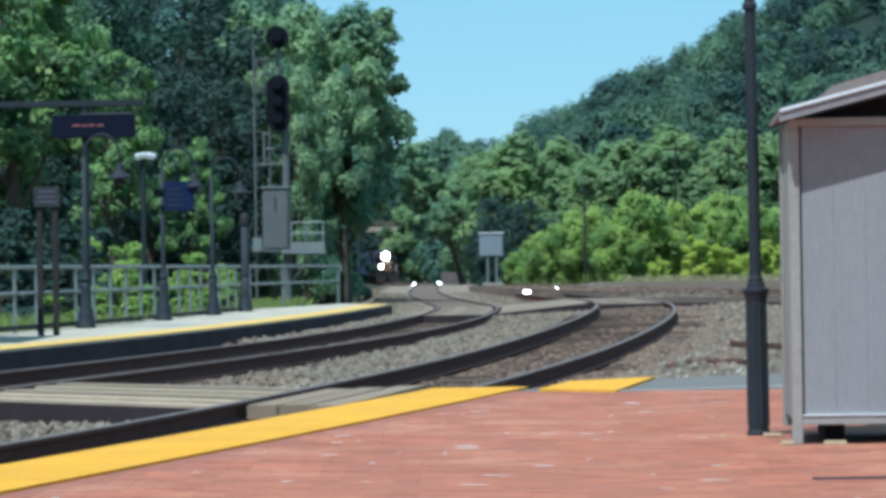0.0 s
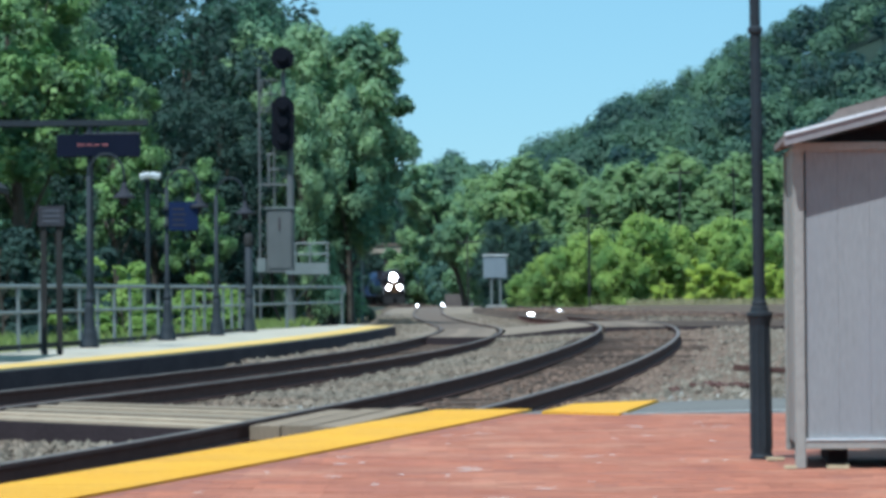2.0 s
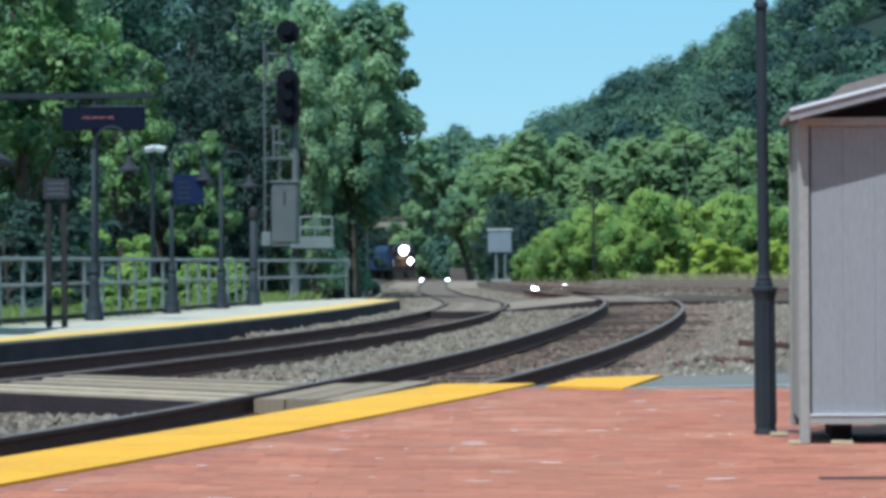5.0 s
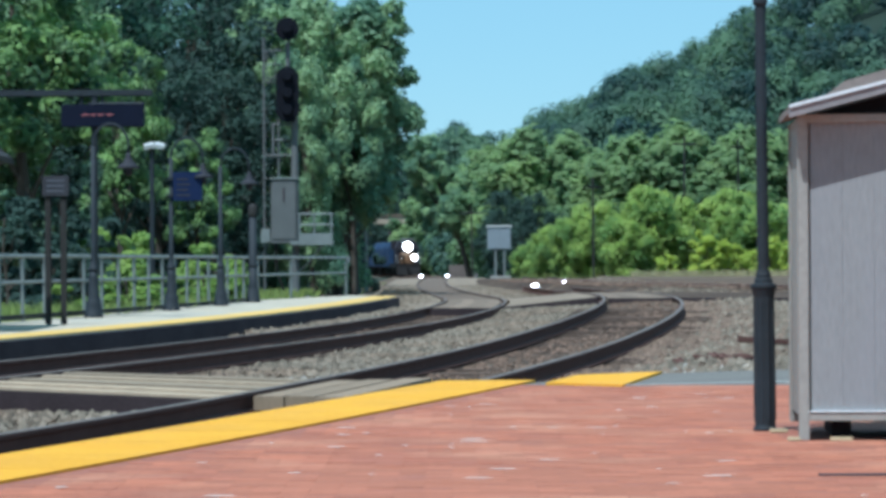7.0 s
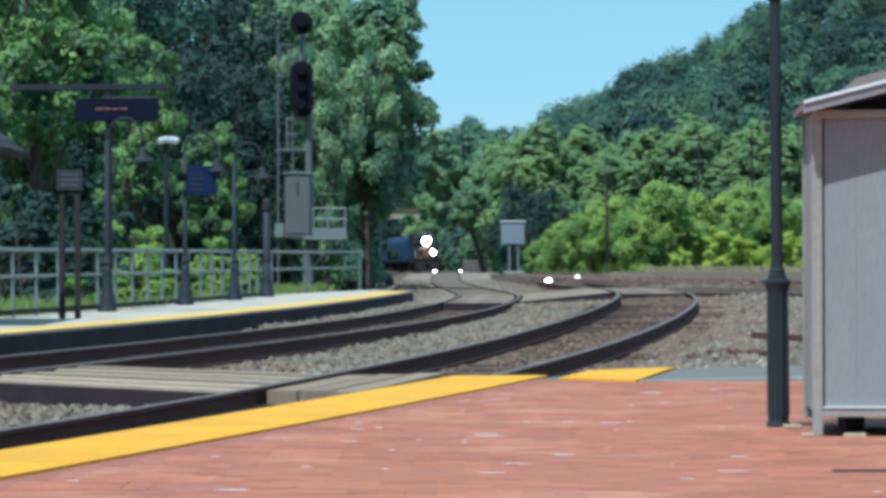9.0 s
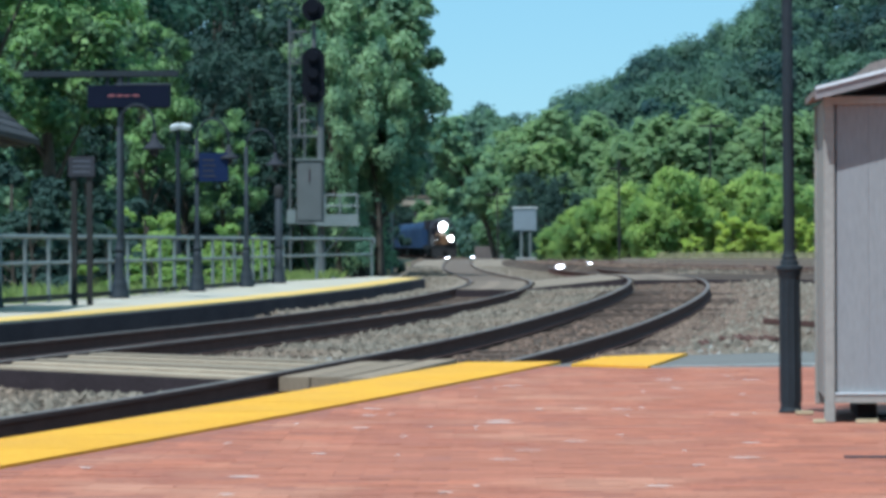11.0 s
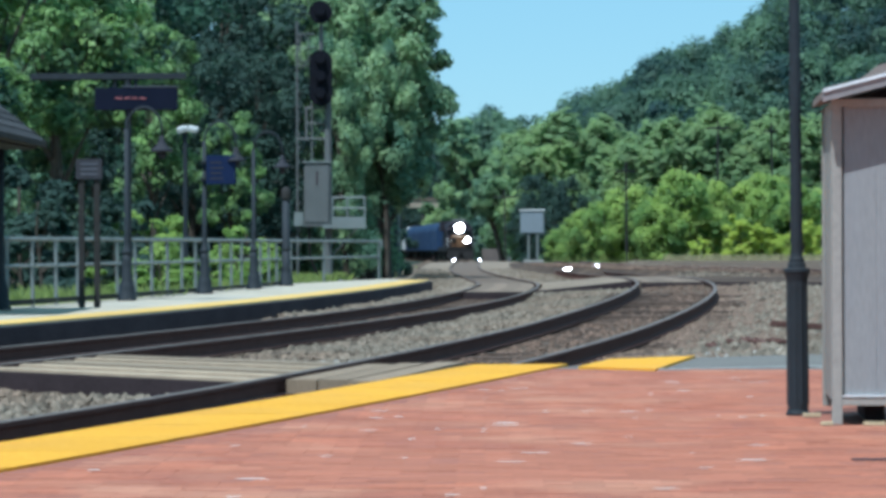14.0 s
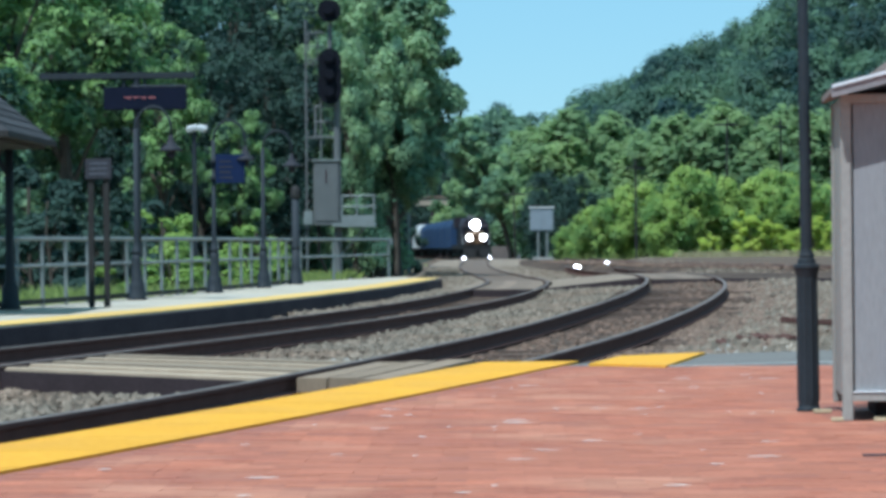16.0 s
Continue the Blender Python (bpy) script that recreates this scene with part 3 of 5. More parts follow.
def build_far_platform():
    ys = spread(18, 72, 1.0)
    front, back = far_edge(-1.66, ys), far_edge(-4.45, ys)
    for i, y in enumerate(ys):
        if y > 66:
            s = (y - 66) / 6
            back[i] = (back[i][0] + s * 1.7, y + s * 3.5, 0)
        if y < 44:
            back[i] = (back[i][0] - 3.5 * min(1, (44 - y) / 3), y, 0)
    k = len(ys)
    f = Form().add([(x, y, deck(y)) for x, y, _ in front + back] + [(x, y, -0.7) for x, y, _ in front + back],
                   [(i, i + 1, k + i + 1, k + i) for i in range(k - 1)] + [(i, 2 * k + i, 2 * k + i + 1, i + 1) for i in range(k - 1)] +
                   [(k + i, k + i + 1, 3 * k + i + 1, 3 * k + i) for i in range(k - 1)] + [(0, k, 3 * k, 2 * k), (k - 1, 3 * k - 1, 4 * k - 1, 2 * k - 1)][:1] + [(k - 1, 2 * k - 1, 4 * k - 1, 3 * k - 1)])
    slab = tagged(part("platform_far", f, PALE_CONCRETE), "low concrete station platform with a yellow edge", "platform", kind="structure")
    y = 18.0
    while y < 71.9:
        b = min(y + 1.83, 72)
        line = [(px, py, deck(py)) for px, py, _ in far_edge(-1.97, spread(y, b - 0.012, 0.6))]
        part("edge_panel", Form().sweep(line, ((-0.30, -0.03), (0.30, -0.03), (0.30, 0.01), (-0.30, 0.01))), PALE_YELLOW, slab)
        y += 1.83
    part("platform_face", Form().sweep([(px, py, deck(py) - 0.02) for px, py, _ in far_edge(-1.63, ys)], ((-0.03, -0.6), (0.03, -0.6), (0.03, 0), (-0.03, 0))), DARK_AND_SHADE, slab, "dark concrete platform face with its shade put into the colour")


def build_crossings():
    walkway = thing("plank_crossing", "weathered grey plank walkway laid across the tracks", "track crossing")
    for i in range(11):
        y = 25.1 + i * 0.29
        a, b = near_x(y) - 0.83, far_x(y + 1.2) + 0.86
        za, zb = near_z(y) - 0.015, far_z(y) - 0.01
        f = Form()
        lift = (0.0, -0.012, 0.006, -0.006, 0.008)[i % 5]
        za, zb = za + lift, zb + lift
        p = [(a, y, za), (b, y + 0.9, zb), (b, y + 1.166, zb), (a, y + 0.266, za)]
        f.add(p + [(q[0], q[1], q[2] - 0.1) for q in p], ((0, 1, 2, 3), (7, 6, 5, 4), (0, 4, 5, 1), (1, 5, 6, 2), (2, 6, 7, 3), (3, 7, 4, 0)))
        part("plank", f, PLANK, walkway, bevel=0.008)
    y = 25.06
    a, b = near_x(y) - 0.83, far_x(y + 1.2) + 0.86
    part("skirt_board", Form().sweep([(b, y + 0.86, far_z(y) - 0.03), (a, y - 0.04, near_z(y) - 0.035)], ((-0.03, -0.22), (0.03, -0.22), (0.03, 0), (-0.03, 0))), TAR_AND_SHADE, walkway, "tarred black skirt board")
    for shift, a, b, drop in ((-0.52, 25.2, 28.0, 0.02), (-0.26, 25.2, 28.2, 0.02), (0.0, 25.15, 28.6, 0.025)):
        f = Form().sweep(along(near_x, near_z, spread(a, b, 0.5), shift), ((-0.125, -0.12 - drop), (0.125, -0.12 - drop), (0.125, -drop), (-0.125, -drop)))
        part("plank", f, TAN_PLANK, walkway, bevel=0.006)
    f = Form().sweep(along(near_x, near_z, spread(25.1, 27.4, 0.5), 0.26), ((-0.125, -0.2), (0.125, -0.2), (0.125, -0.09), (-0.125, -0.09)))
    part("plank", f, BROWN_PLANK, walkway, "sunken brown plank")
    f = Form().sweep(along(near_x, near_z, spread(25.0, 26.5, 0.5), 0.52), ((-0.125, -0.13), (0.125, -0.13), (0.125, -0.03), (-0.125, -0.02)))
    part("plank", f, BROWN_PLANK, walkway, "brown edge plank", bevel=0.006)
    road = thing("road_crossing", "pale gravel road crossing with timber edges over both tracks", "road", kind="structure")
    ys = spread(67, 84, 1.0)
    for fx, fz in ((near_x, near_z), (far_x, far_z)):
        for i in range(4):
            f = Form().sweep(along(fx, fz, ys, -0.49 + i * 0.327), ((-0.158, -0.2), (0.158, -0.2), (0.158, -0.012), (-0.158, -0.012)))
            part("crossing_plank", f, CROSSING_PLANK, road)
    middle = Form()
    left, right = along(far_x, far_z, ys, 0.86, -0.02), along(near_x, near_z, ys, -0.86, -0.02)
    k = len(ys)
    middle.add(left + right + [(x, y, z - 0.3) for x, y, z in left + right], [(i, k + i, k + i + 1, i + 1) for i in range(k - 1)] + [(0, 2 * k, 3 * k, k)])
    part("gravel_deck", middle, GRIT, road, "pale gravel deck")
    outer = Form()
    left, right = along(far_x, far_z, ys, -2.95, -0.09), along(far_x, far_z, ys, -0.86, -0.02)
    outer.add(left + right + [(x, y, z - 0.3) for x, y, z in left + right], [(i, k + i, k + i + 1, i + 1) for i in range(k - 1)] + [(0, 2 * k, 3 * k, k)])
    part("gravel_shoulder", outer, GRIT, road, "pale gravel shoulder")
    side = Form()
    left = along(near_x, near_z, ys, 0.86, -0.02)
    right = [(x + 14, y - 8.0, -0.02) for x, y, z in left]
    side.add(left + right + [(x, y, z - 0.3) for x, y, z in left + right], [(i, k + i, k + i + 1, i + 1) for i in range(k - 1)] + [(0, 2 * k, 3 * k, k)])
    part("dirt_deck", side, CINDER, road, "dark cinder deck")
    y = 66.9
    for fx, fz in ((near_x, near_z), (far_x, far_z)):
        part("edge_timber", Form().sweep([(fx(y) - 0.66, y, fz(y)), (fx(y) + 0.66, y, fz(y))], ((-0.08, -0.25), (0.08, -0.25), (0.08, -0.015), (-0.08, -0.015))), TAR_AND_SHADE, road, "tarred edge timber")
    part("edge_timber", Form().sweep([(far_x(y) + 0.86, y, far_z(y) - 0.03), (near_x(y) - 0.86, y, near_z(y) - 0.01)], ((-0.1, -0.25), (0.1, -0.25), (0.1, 0.03), (-0.1, 0.03))), TAR_AND_SHADE, road, "tarred edge timber")
    part("edge_timber", Form().sweep([(near_x(y) + 0.86, y, 0.0), (near_x(y) + 14.8, y - 8, -0.01)], ((-0.1, -0.25), (0.1, -0.25), (0.1, 0.03), (-0.1, 0.03))), TAR_AND_SHADE, road, "tarred edge timber")


def build_far_bed():
    ys = spread(84, 235, 2.5)
    bed = thing("far_track_bed", "packed brown dirt and pale gravel along the far line", "track bed", kind="structure")
    part("dirt_strip", Form().sweep(along(far_x, far_z, ys, 0, 0), ((-0.7, -0.3), (0.7, -0.3), (0.68, -0.045), (0.3, -0.06), (-0.3, -0.06), (-0.68, -0.045))), BROWN_DIRT, bed, "packed brown dirt between the rails")
    part("gravel_strip", Form().sweep(along(far_x, far_z, ys, 0, 0), ((0.8, -0.4), (3.6, -0.4), (3.3, -0.07), (0.82, -0.04))), GRIT, bed, "pale gravel beside the rails")
    part("gravel_strip", Form().sweep(along(far_x, far_z, ys, 0, 0), ((-2.9, -0.45), (-0.8, -0.45), (-0.82, -0.04), (-2.4, -0.1))), GRIT, bed, "pale gravel beside the rails")


build_near_platform()
build_far_bed()
build_far_platform()
build_crossings()


# ---- things on the near platform ----
def build_shed():
    shed = thing("utility_shed", "grey board-sided utility shed with a shallow gable roof", "shed", pose(1.56, 14.2, 0, 0, 0, -3.5))
    wide, deep, high = 2.5, 0.95, 1.46
    for i in range(17):
        a = 0.055 + i * 0.142
        part("wall_board", Form().box((a, 0.012, 0.12), (a + 0.1416, 0.035, high - 0.005)), SHED, shed, bevel=0.001)
    part("front_backing", Form().box((0.04, 0.036, 0.12), (wide - 0.04, 0.06, high)), SHED, shed)
    for x in (-0.002, wide - 0.045):
        part("corner_post", Form().box((x, -0.004, 0.0), (x + 0.047, 0.05, high)), TRIM, shed, "taupe corner post", bevel=0.004)
        part("corner_post", Form().box((x, deep - 0.05, 0.04), (x + 0.047, deep, high)), TRIM, shed, "taupe corner post", bevel=0.004)
    for i in range(6):
        part("side_board", Form().box((0.008, 0.052 + i * 0.141, 0.1), (0.03, 0.19 + i * 0.141, high)), TRIM, shed, bevel=0.003)
        part("side_board", Form().box((wide - 0.03, 0.052 + i * 0.141, 0.1), (wide - 0.008, 0.19 + i * 0.141, high)), TRIM, shed, bevel=0.003)
    part("back_wall", Form().box((0.04, deep - 0.03, 0.1), (wide - 0.04, deep - 0.005, high)), SHED, shed)
    part("bottom_rail", Form().box((0.045, -0.002, 0.088), (wide - 0.045, 0.03, 0.128)), TRIM, shed, "taupe bottom rail", bevel=0.003)
    part("drip_edge", Form().box((0.045, -0.008, 0.128), (wide - 0.045, 0.012, 0.134)), WHITE, shed, "thin white drip edge")
    for x in (0.16, 1.2, 2.2):
        part("foot_block", Form().box((x, 0.3, 0.0), (x + 0.09, deep - 0.05, 0.09)), TAR_AND_SHADE, shed, bevel=0.006)
    part("floor_panel", Form().box((0.05, 0.06, 0.09), (wide - 0.05, deep - 0.06, 0.12)), TAR_AND_SHADE, shed)
    slope = 0.25
    for s in (1, -1):
        def at(x, z):
            return (wide / 2 - s * (wide / 2 - x), z)
        ov = 0.045
        run = [(-ov, high - slope * ov), (wide / 2, high + slope * wide / 2)]
        f = Form()
        pts = []
        for y in (-0.13, deep - 0.03):
            for x, z in run:
                pts.append((at(x, z)[0], y, z + 0.045))
        pts += [(x, y, z - 0.03) for x, y, z in pts]
        f.add(pts, ((0, 1, 3, 2), (4, 6, 7, 5), (0, 4, 5, 1), (1, 5, 7, 3), (3, 7, 6, 2), (2, 6, 4, 0)))
        roof = part("roof", f, ROOF, shed, "brown-grey roll roofing")
        f = Form()
        pts = []
        for y in (-0.15, -0.128):
            for x, z in run:
                pts.append((at(x, z)[0], y, z + 0.052))
        pts += [(x, y, z - 0.015) for x, y, z in pts]
        f.add(pts, ((0, 1, 3, 2), (4, 6, 7, 5), (0, 4, 5, 1), (1, 5, 7, 3), (3, 7, 6, 2), (2, 6, 4, 0)))
        part("rake_flashing", f, WHITE, roof, "bright white metal flashing")
        f = Form()
        pts = []
        for y in (-0.14, -0.118):
            for x, z in run:
                pts.append((at(x, z)[0], y, z + 0.037))
        pts += [(x, y, z - 0.042) for x, y, z in pts]
        f.add(pts, ((0, 1, 3, 2), (4, 6, 7, 5), (0, 4, 5, 1), (1, 5, 7, 3), (3, 7, 6, 2), (2, 6, 4, 0)))
        part("rake_board", f, RAKE_SHADE, roof, "taupe rake board with shadow put into its colour")
        run = [(0.09, high + 0.06), (0.2, high + 0.145), (wide / 2, high + slope * wide / 2 + 0.12)]
        pts = [(at(x, z)[0], y, z) for y in (-0.1, deep + 0.05) for x, z in run]
        pts += [(wide / 2, y, high + slope * wide / 2 + 0.04) for y in (-0.1, deep + 0.05)]
        part("roll_layer", Form().add(pts, ((0, 1, 4, 3), (1, 2, 5, 4), (0, 6, 2, 1), (3, 4, 5, 7))), ROOF, roof)
    part("frieze_board", Form().box((0.0, -0.012, high - 0.034), (wide, 0.034, high + 0.004)), TRIM, shed, "taupe frieze board", bevel=0.003)
    # the shadow in the gable is painted with the tar colour
    part("gable_panel", Form().add([(0.03, 0.2, high), (wide - 0.03, 0.2, high), (wide / 2, 0.2, high + slope * wide / 2), (0.03, 0.22, high), (wide - 0.03, 0.22, high), (wide / 2, 0.22, high + slope * wide / 2)],
                                   ((0, 1, 2), (5, 4, 3), (0, 3, 4, 1), (1, 4, 5, 2), (2, 5, 3, 0))), TAR_AND_SHADE, shed, "recessed gable panel with its shadow put into the dark colour")


def build_shims():
    for x, y, w, d, turn in ((1.535, 14.86, 0.04, 0.025, 4), (1.53, 14.16, 0.028, 0.018, -6), (1.74, 14.14, 0.05, 0.012, -3)):
        shim = thing("wood_shim", "pale wooden shim lying at the shed's foot", "wood piece", pose(x, y, 0.003, 0, 0, turn), group="shims at the shed")
        part("board", Form().box((-w, -d, 0), (w, d, 0.016)), SHIM, shim, bevel=0.002)


def build_near_lamp():
    lamp = thing("lamp_post", "slim black-green iron lamp post with a fluted base", "lamp post", pose(1.49, 15.05, 0, 0, -0.35, 0))
    part("foot", Form().turned(((0.056, 0), (0.058, 0.012), (0.052, 0.02), (0.05, 0.03)), 20), IRON, lamp)
    base = part("base", Form().turned(((0.049, 0.03), (0.048, 0.12), (0.0455, 0.6), (0.045, 0.655)), 20), IRON, lamp, "fluted cast base")
    for k in range(10):
        a = 2 * math.pi * k / 10
        x, y = math.cos(a), math.sin(a)
        part("flute", Form().tube([(0.0475 * x, 0.0475 * y, 0.05), (0.0445 * x, 0.0445 * y, 0.65)], 0.006, 6), IRON, base)
    part("collar", Form().turned(((0.046, 0.59), (0.049, 0.635), (0.057, 0.668), (0.063, 0.682), (0.062, 0.697), (0.044, 0.701), (0.042, 0.722), (0.036, 0.726), (0.0365, 0.744), (0.032, 0.75), (0.029, 0.77)), 20), IRON, lamp, "moulded collar")
    part("shaft", Form().turned(((0.029, 0.77), (0.028, 1.2), (0.026, 2.02), (0.0255, 3.3)), 28), IRON, lamp)
    part("ring", Form().turned(((0.026, 2.02), (0.036, 2.03), (0.036, 2.05), (0.026, 2.06)), 24), IRON, lamp)


# ---- things on the far platform ----
def far_spot(y, shift):
    return arc(*FAR_C, FAR_R + shift, y), y


def build_railing():
    rail = thing("platform_railing", "galvanised pipe railing along the back of the far platform", "railing")
    top = 0.03
    posts = [far_spot(22.16 + 1.2 * k, -4.25) for k in range(38)]
    last = posts[-1]
    line = [(x, y) for x, y in posts]
    end = [(last[0] + (-2.55 - last[0]) * s, last[1] + (77.0 - last[1]) * s) for s in (0.34, 0.67, 1.0)]
    for x, y in line:
        part("post", Form().tube([(x, y, top - 0.15), (x, y, 0.93)], 0.026, 8), GALV, rail)
    for x, y in (end[0], end[2]):
        part("post", Form().tube([(x, y, -0.2), (x, y, 0.95)], 0.03, 8), GALV, rail)
    for z, r in ((0.93, 0.03), (0.56, 0.025)):
        part("rail_pipe", Form().tube([(x, y, z) for x, y in line + end], r, 8), GALV, rail)
    part("end_bracket", Form().tube([(end[2][0] + 0.05, end[2][1], 0.97), (end[2][0] + 0.05, end[2][1], 0.8)], 0.045, 8), GALV, rail)
    part("toe_board", Form().sweep([(x, y, top) for x, y in line], ((-0.02, 0), (0.02, 0), (0.02, 0.07), (-0.02, 0.07))), DULL_IRON, rail, "dark toe board")


def build_far_lamps():
    lamp = thing("gooseneck_lamp", "dark green gooseneck platform lamp with a bell shade", "lamp post", group="lamps on the far platform")
    part("base", Form().turned(((0.145, 0), (0.15, 0.03), (0.135, 0.05), (0.12, 0.2), (0.115, 0.26), (0.095, 0.285), (0.1, 0.31), (0.085, 0.34), (0.075, 0.6), (0.062, 0.7)), 14), IRON, lamp, "flared cast base", smooth=True)
    part("shaft", Form().turned(((0.062, 0.7), (0.078, 0.715), (0.078, 0.75), (0.055, 0.775), (0.042, 0.9), (0.034, 2.6)), 12), IRON, lamp, smooth=True)
    arch = [(0.27 - 0.27 * math.cos(a), 0, 2.6 + 0.33 * math.sin(a)) for a in [math.pi * k / 12 for k in range(13)]]
    part("arm", Form().tube([(0, 0, 2.5)] + arch + [(0.54, 0, 2.5)], 0.02, 8), IRON, lamp, smooth=True)
    shade = part("shade", Form().turned(((0.03, 0.27), (0.045, 0.2), (0.06, 0.17), (0.085, 0.12), (0.15, 0.07), (0.19, 0.03), (0.17, 0.02)), 14, (0.54, 0, 2.23)), BELL, lamp, "dull grey bell shade", smooth=True)
    part("bulb_globe", Form().turned(((0.02, 0.06), (0.06, 0.03), (0.07, -0.02), (0.05, -0.07), (0.01, -0.09)), 12, (0.54, 0, 2.23)), BELL, shade, smooth=True)
    spots = [(47.9, -3.95), (53.8, -3.95), (58.9, -3.95)]
    for i, (y, shift) in enumerate(spots):
        x, y = far_spot(y, shift)
        m = pose(x, y, deck(y), 0, 0, random.uniform(-4, 4))
        if i == 0:
            lamp.matrix_basis = m
        else:
            copy_thing(lamp, m)


def build_short_post():
    x, y = far_spot(63.3, -3.95)
    post = thing("platform_post", "stout dark iron post with a brown capped top", "post", pose(x, y, deck(y)))
    part("base", Form().turned(((0.15, 0), (0.155, 0.03), (0.14, 0.05), (0.125, 0.24), (0.1, 0.28), (0.105, 0.31), (0.09, 0.36), (0.085, 0.7)), 14), IRON, post, "flared cast base", smooth=True)
    part("shaft", Form().turned(((0.085, 0.7), (0.098, 0.72), (0.098, 0.76), (0.08, 0.79), (0.078, 1.72)), 14), IRON, post, smooth=True)
    part("cap", Form().turned(((0.09, 1.72), (0.095, 1.74), (0.095, 1.9), (0.075, 1.95), (0.02, 1.98)), 14), DULL_IRON, post, "brown cap", smooth=True)


def build_signs():
    x, y = far_spot(48.1, -3.95)
    board = thing("message_board", "dark hanging message board with a red lit line", "sign", pose(x, y, deck(y)))
    board.location.z += 0.1
    part("beam", Form().box((-1.5, -0.06, 3.26), (0.86, 0.06, 3.36)), IRON, board, "dark carrying beam", bevel=0.01)
    part("post", Form().tube([(-0.02, 0, -0.1), (-0.02, 0, 3.3)], 0.05, 10), IRON, board)
    for a in (-0.22, 0.1):
        part("hanger", Form().box((a - 0.02, -0.02, 3.14), (a + 0.02, 0.02, 3.28)), IRON, board)
    case = part("case", Form().box((-0.52, -0.1, 2.79), (0.74, 0.1, 3.14)), NAVY, board, bevel=0.012)
    # pale strip paints the sunlight along the case's top
    part("case_top", Form().box((-0.1, -0.11, 3.142), (0.74, 0.11, 3.16)), PALE, case, "pale strip that stands in for sun on the top edge")
    for i, (a, b) in enumerate(((-0.2, -0.09), (-0.06, 0.02), (0.05, 0.13), (0.17, 0.27))):
        part("text_bar", Form().box((a, -0.108, 2.968), (b, -0.101, 2.982)), LED, case, "faint dark red text")
    x, y = far_spot(42.9, -3.95)
    plate = thing("notice_sign", "small grey notice sign on two dark posts", "sign", pose(x + 0.73, y, deck(y)))
    for a in (-0.12, 0.09):
        part("post", Form().box((a - 0.04, -0.04, 0.0), (a + 0.04, 0.04, 1.83)), DULL_IRON, plate, bevel=0.008)
    face = part("panel", Form().box((-0.19, -0.07, 1.74), (0.17, -0.045, 2.02)), SIGN_BACK, plate, bevel=0.008)
    for k in range(3):
        part("print_bar", Form().box((-0.13, -0.076, 1.8 + 0.07 * k), (0.11, -0.071, 1.825 + 0.07 * k)), PALE, face)
    x, y = far_spot(53.73, -3.95)
    sign = thing("station_sign", "dark blue station sign hung from a lamp post", "sign", pose(x, y, deck(y)))
    panel = part("panel", Form().box((0.05, -0.03, 1.86), (0.55, 0.01, 2.36)), BLUE_SIGN, sign, bevel=0.01)
    part("strap", Form().box((-0.05, -0.02, 2.22), (0.06, 0.04, 2.26)), IRON, sign)
    part("strap", Form().box((-0.05, -0.02, 1.94), (0.06, 0.04, 1.98)), IRON, sign)
    for k in range(4):
        part("print_bar", Form().box((0.11, -0.036, 1.95 + 0.09 * k), (0.34 - 0.03 * (k % 2), -0.031, 1.975 + 0.09 * k)), SIGN_BACK, panel)
    street = thing("floodlight_pole", "dark pole with a pale twin floodlight head", "street lamp", pose(-5.85, 62.0, -0.4))
    part("pole", Form().tube([(0, 0, 0), (0, 0, 3.45)], [0.055, 0.045], 10), IRON, street)
    for s in (-1, 1):
        part("head", Form().box((-0.1, -0.14, -0.045), (0.1, 0.12, 0.045), pose(0.1 * s + 0.05, 0, 3.52, 14, 12 * s, 0)), CAR_WHITE, street, "pale floodlight head", bevel=0.015)


def build_shelter():
    hut = thing("platform_shelter", "open platform shelter with a dark shingled hip roof", "shelter", pose(-7.42, 39.9, -0.015))
    hx, hy, low, ridge = 1.6, 2.1, 2.2, 3.62
    for sx in (-1.1, 1.04):
        for sy in (-1.9, 1.75):
            post = part("post", Form().turned(((0.15, 0), (0.15, 0.03), (0.12, 0.06), (0.115, 0.28), (0.08, 0.36), (0.06, 0.5), (0.055, 2.2)), 12, (sx, sy, 0)), IRON, hut, smooth=True)
            part("bracket", Form().tube([(sx, sy, 1.75), (sx * 0.86, sy * 0.95, 2.02), (sx * 0.62, sy * 0.9, 2.2)], 0.035, 6), IRON, post)
    part("eave_beam", Form().box((-hx + 0.12, -hy + 0.12, low - 0.08), (hx - 0.12, hy - 0.12, low + 0.06)), DULL_IRON, hut, bevel=0.01)
    rows = 12
    for k in range(rows):
        a, b = k / rows, (k + 1.25) / rows
        f = Form()
        ring = []
        for s, lift in ((a, 0.03), (min(b, 1.0), 0.012)):
            qx, qy = hx * (1 - s) + 0.02, 0.5 + (hy - 0.5) * (1 - s)
            z = low + (ridge - low) * s + lift
            ring.append([(-qx, -qy, z), (qx, -qy, z), (qx, qy, z), (-qx, qy, z)])
        f.add(ring[0] + ring[1], [(i, (i + 1) % 4, 4 + (i + 1) % 4, 4 + i) for i in range(4)] + ([(4, 5, 6, 7)] if k == rows - 1 else []))
        part("shingle_course", f, SHINGLE, hut)
    part("fascia", Form().box((-hx - 0.02, -hy - 0.02, low - 0.04), (hx + 0.02, hy + 0.02, low + 0.028)), DULL_IRON, hut)


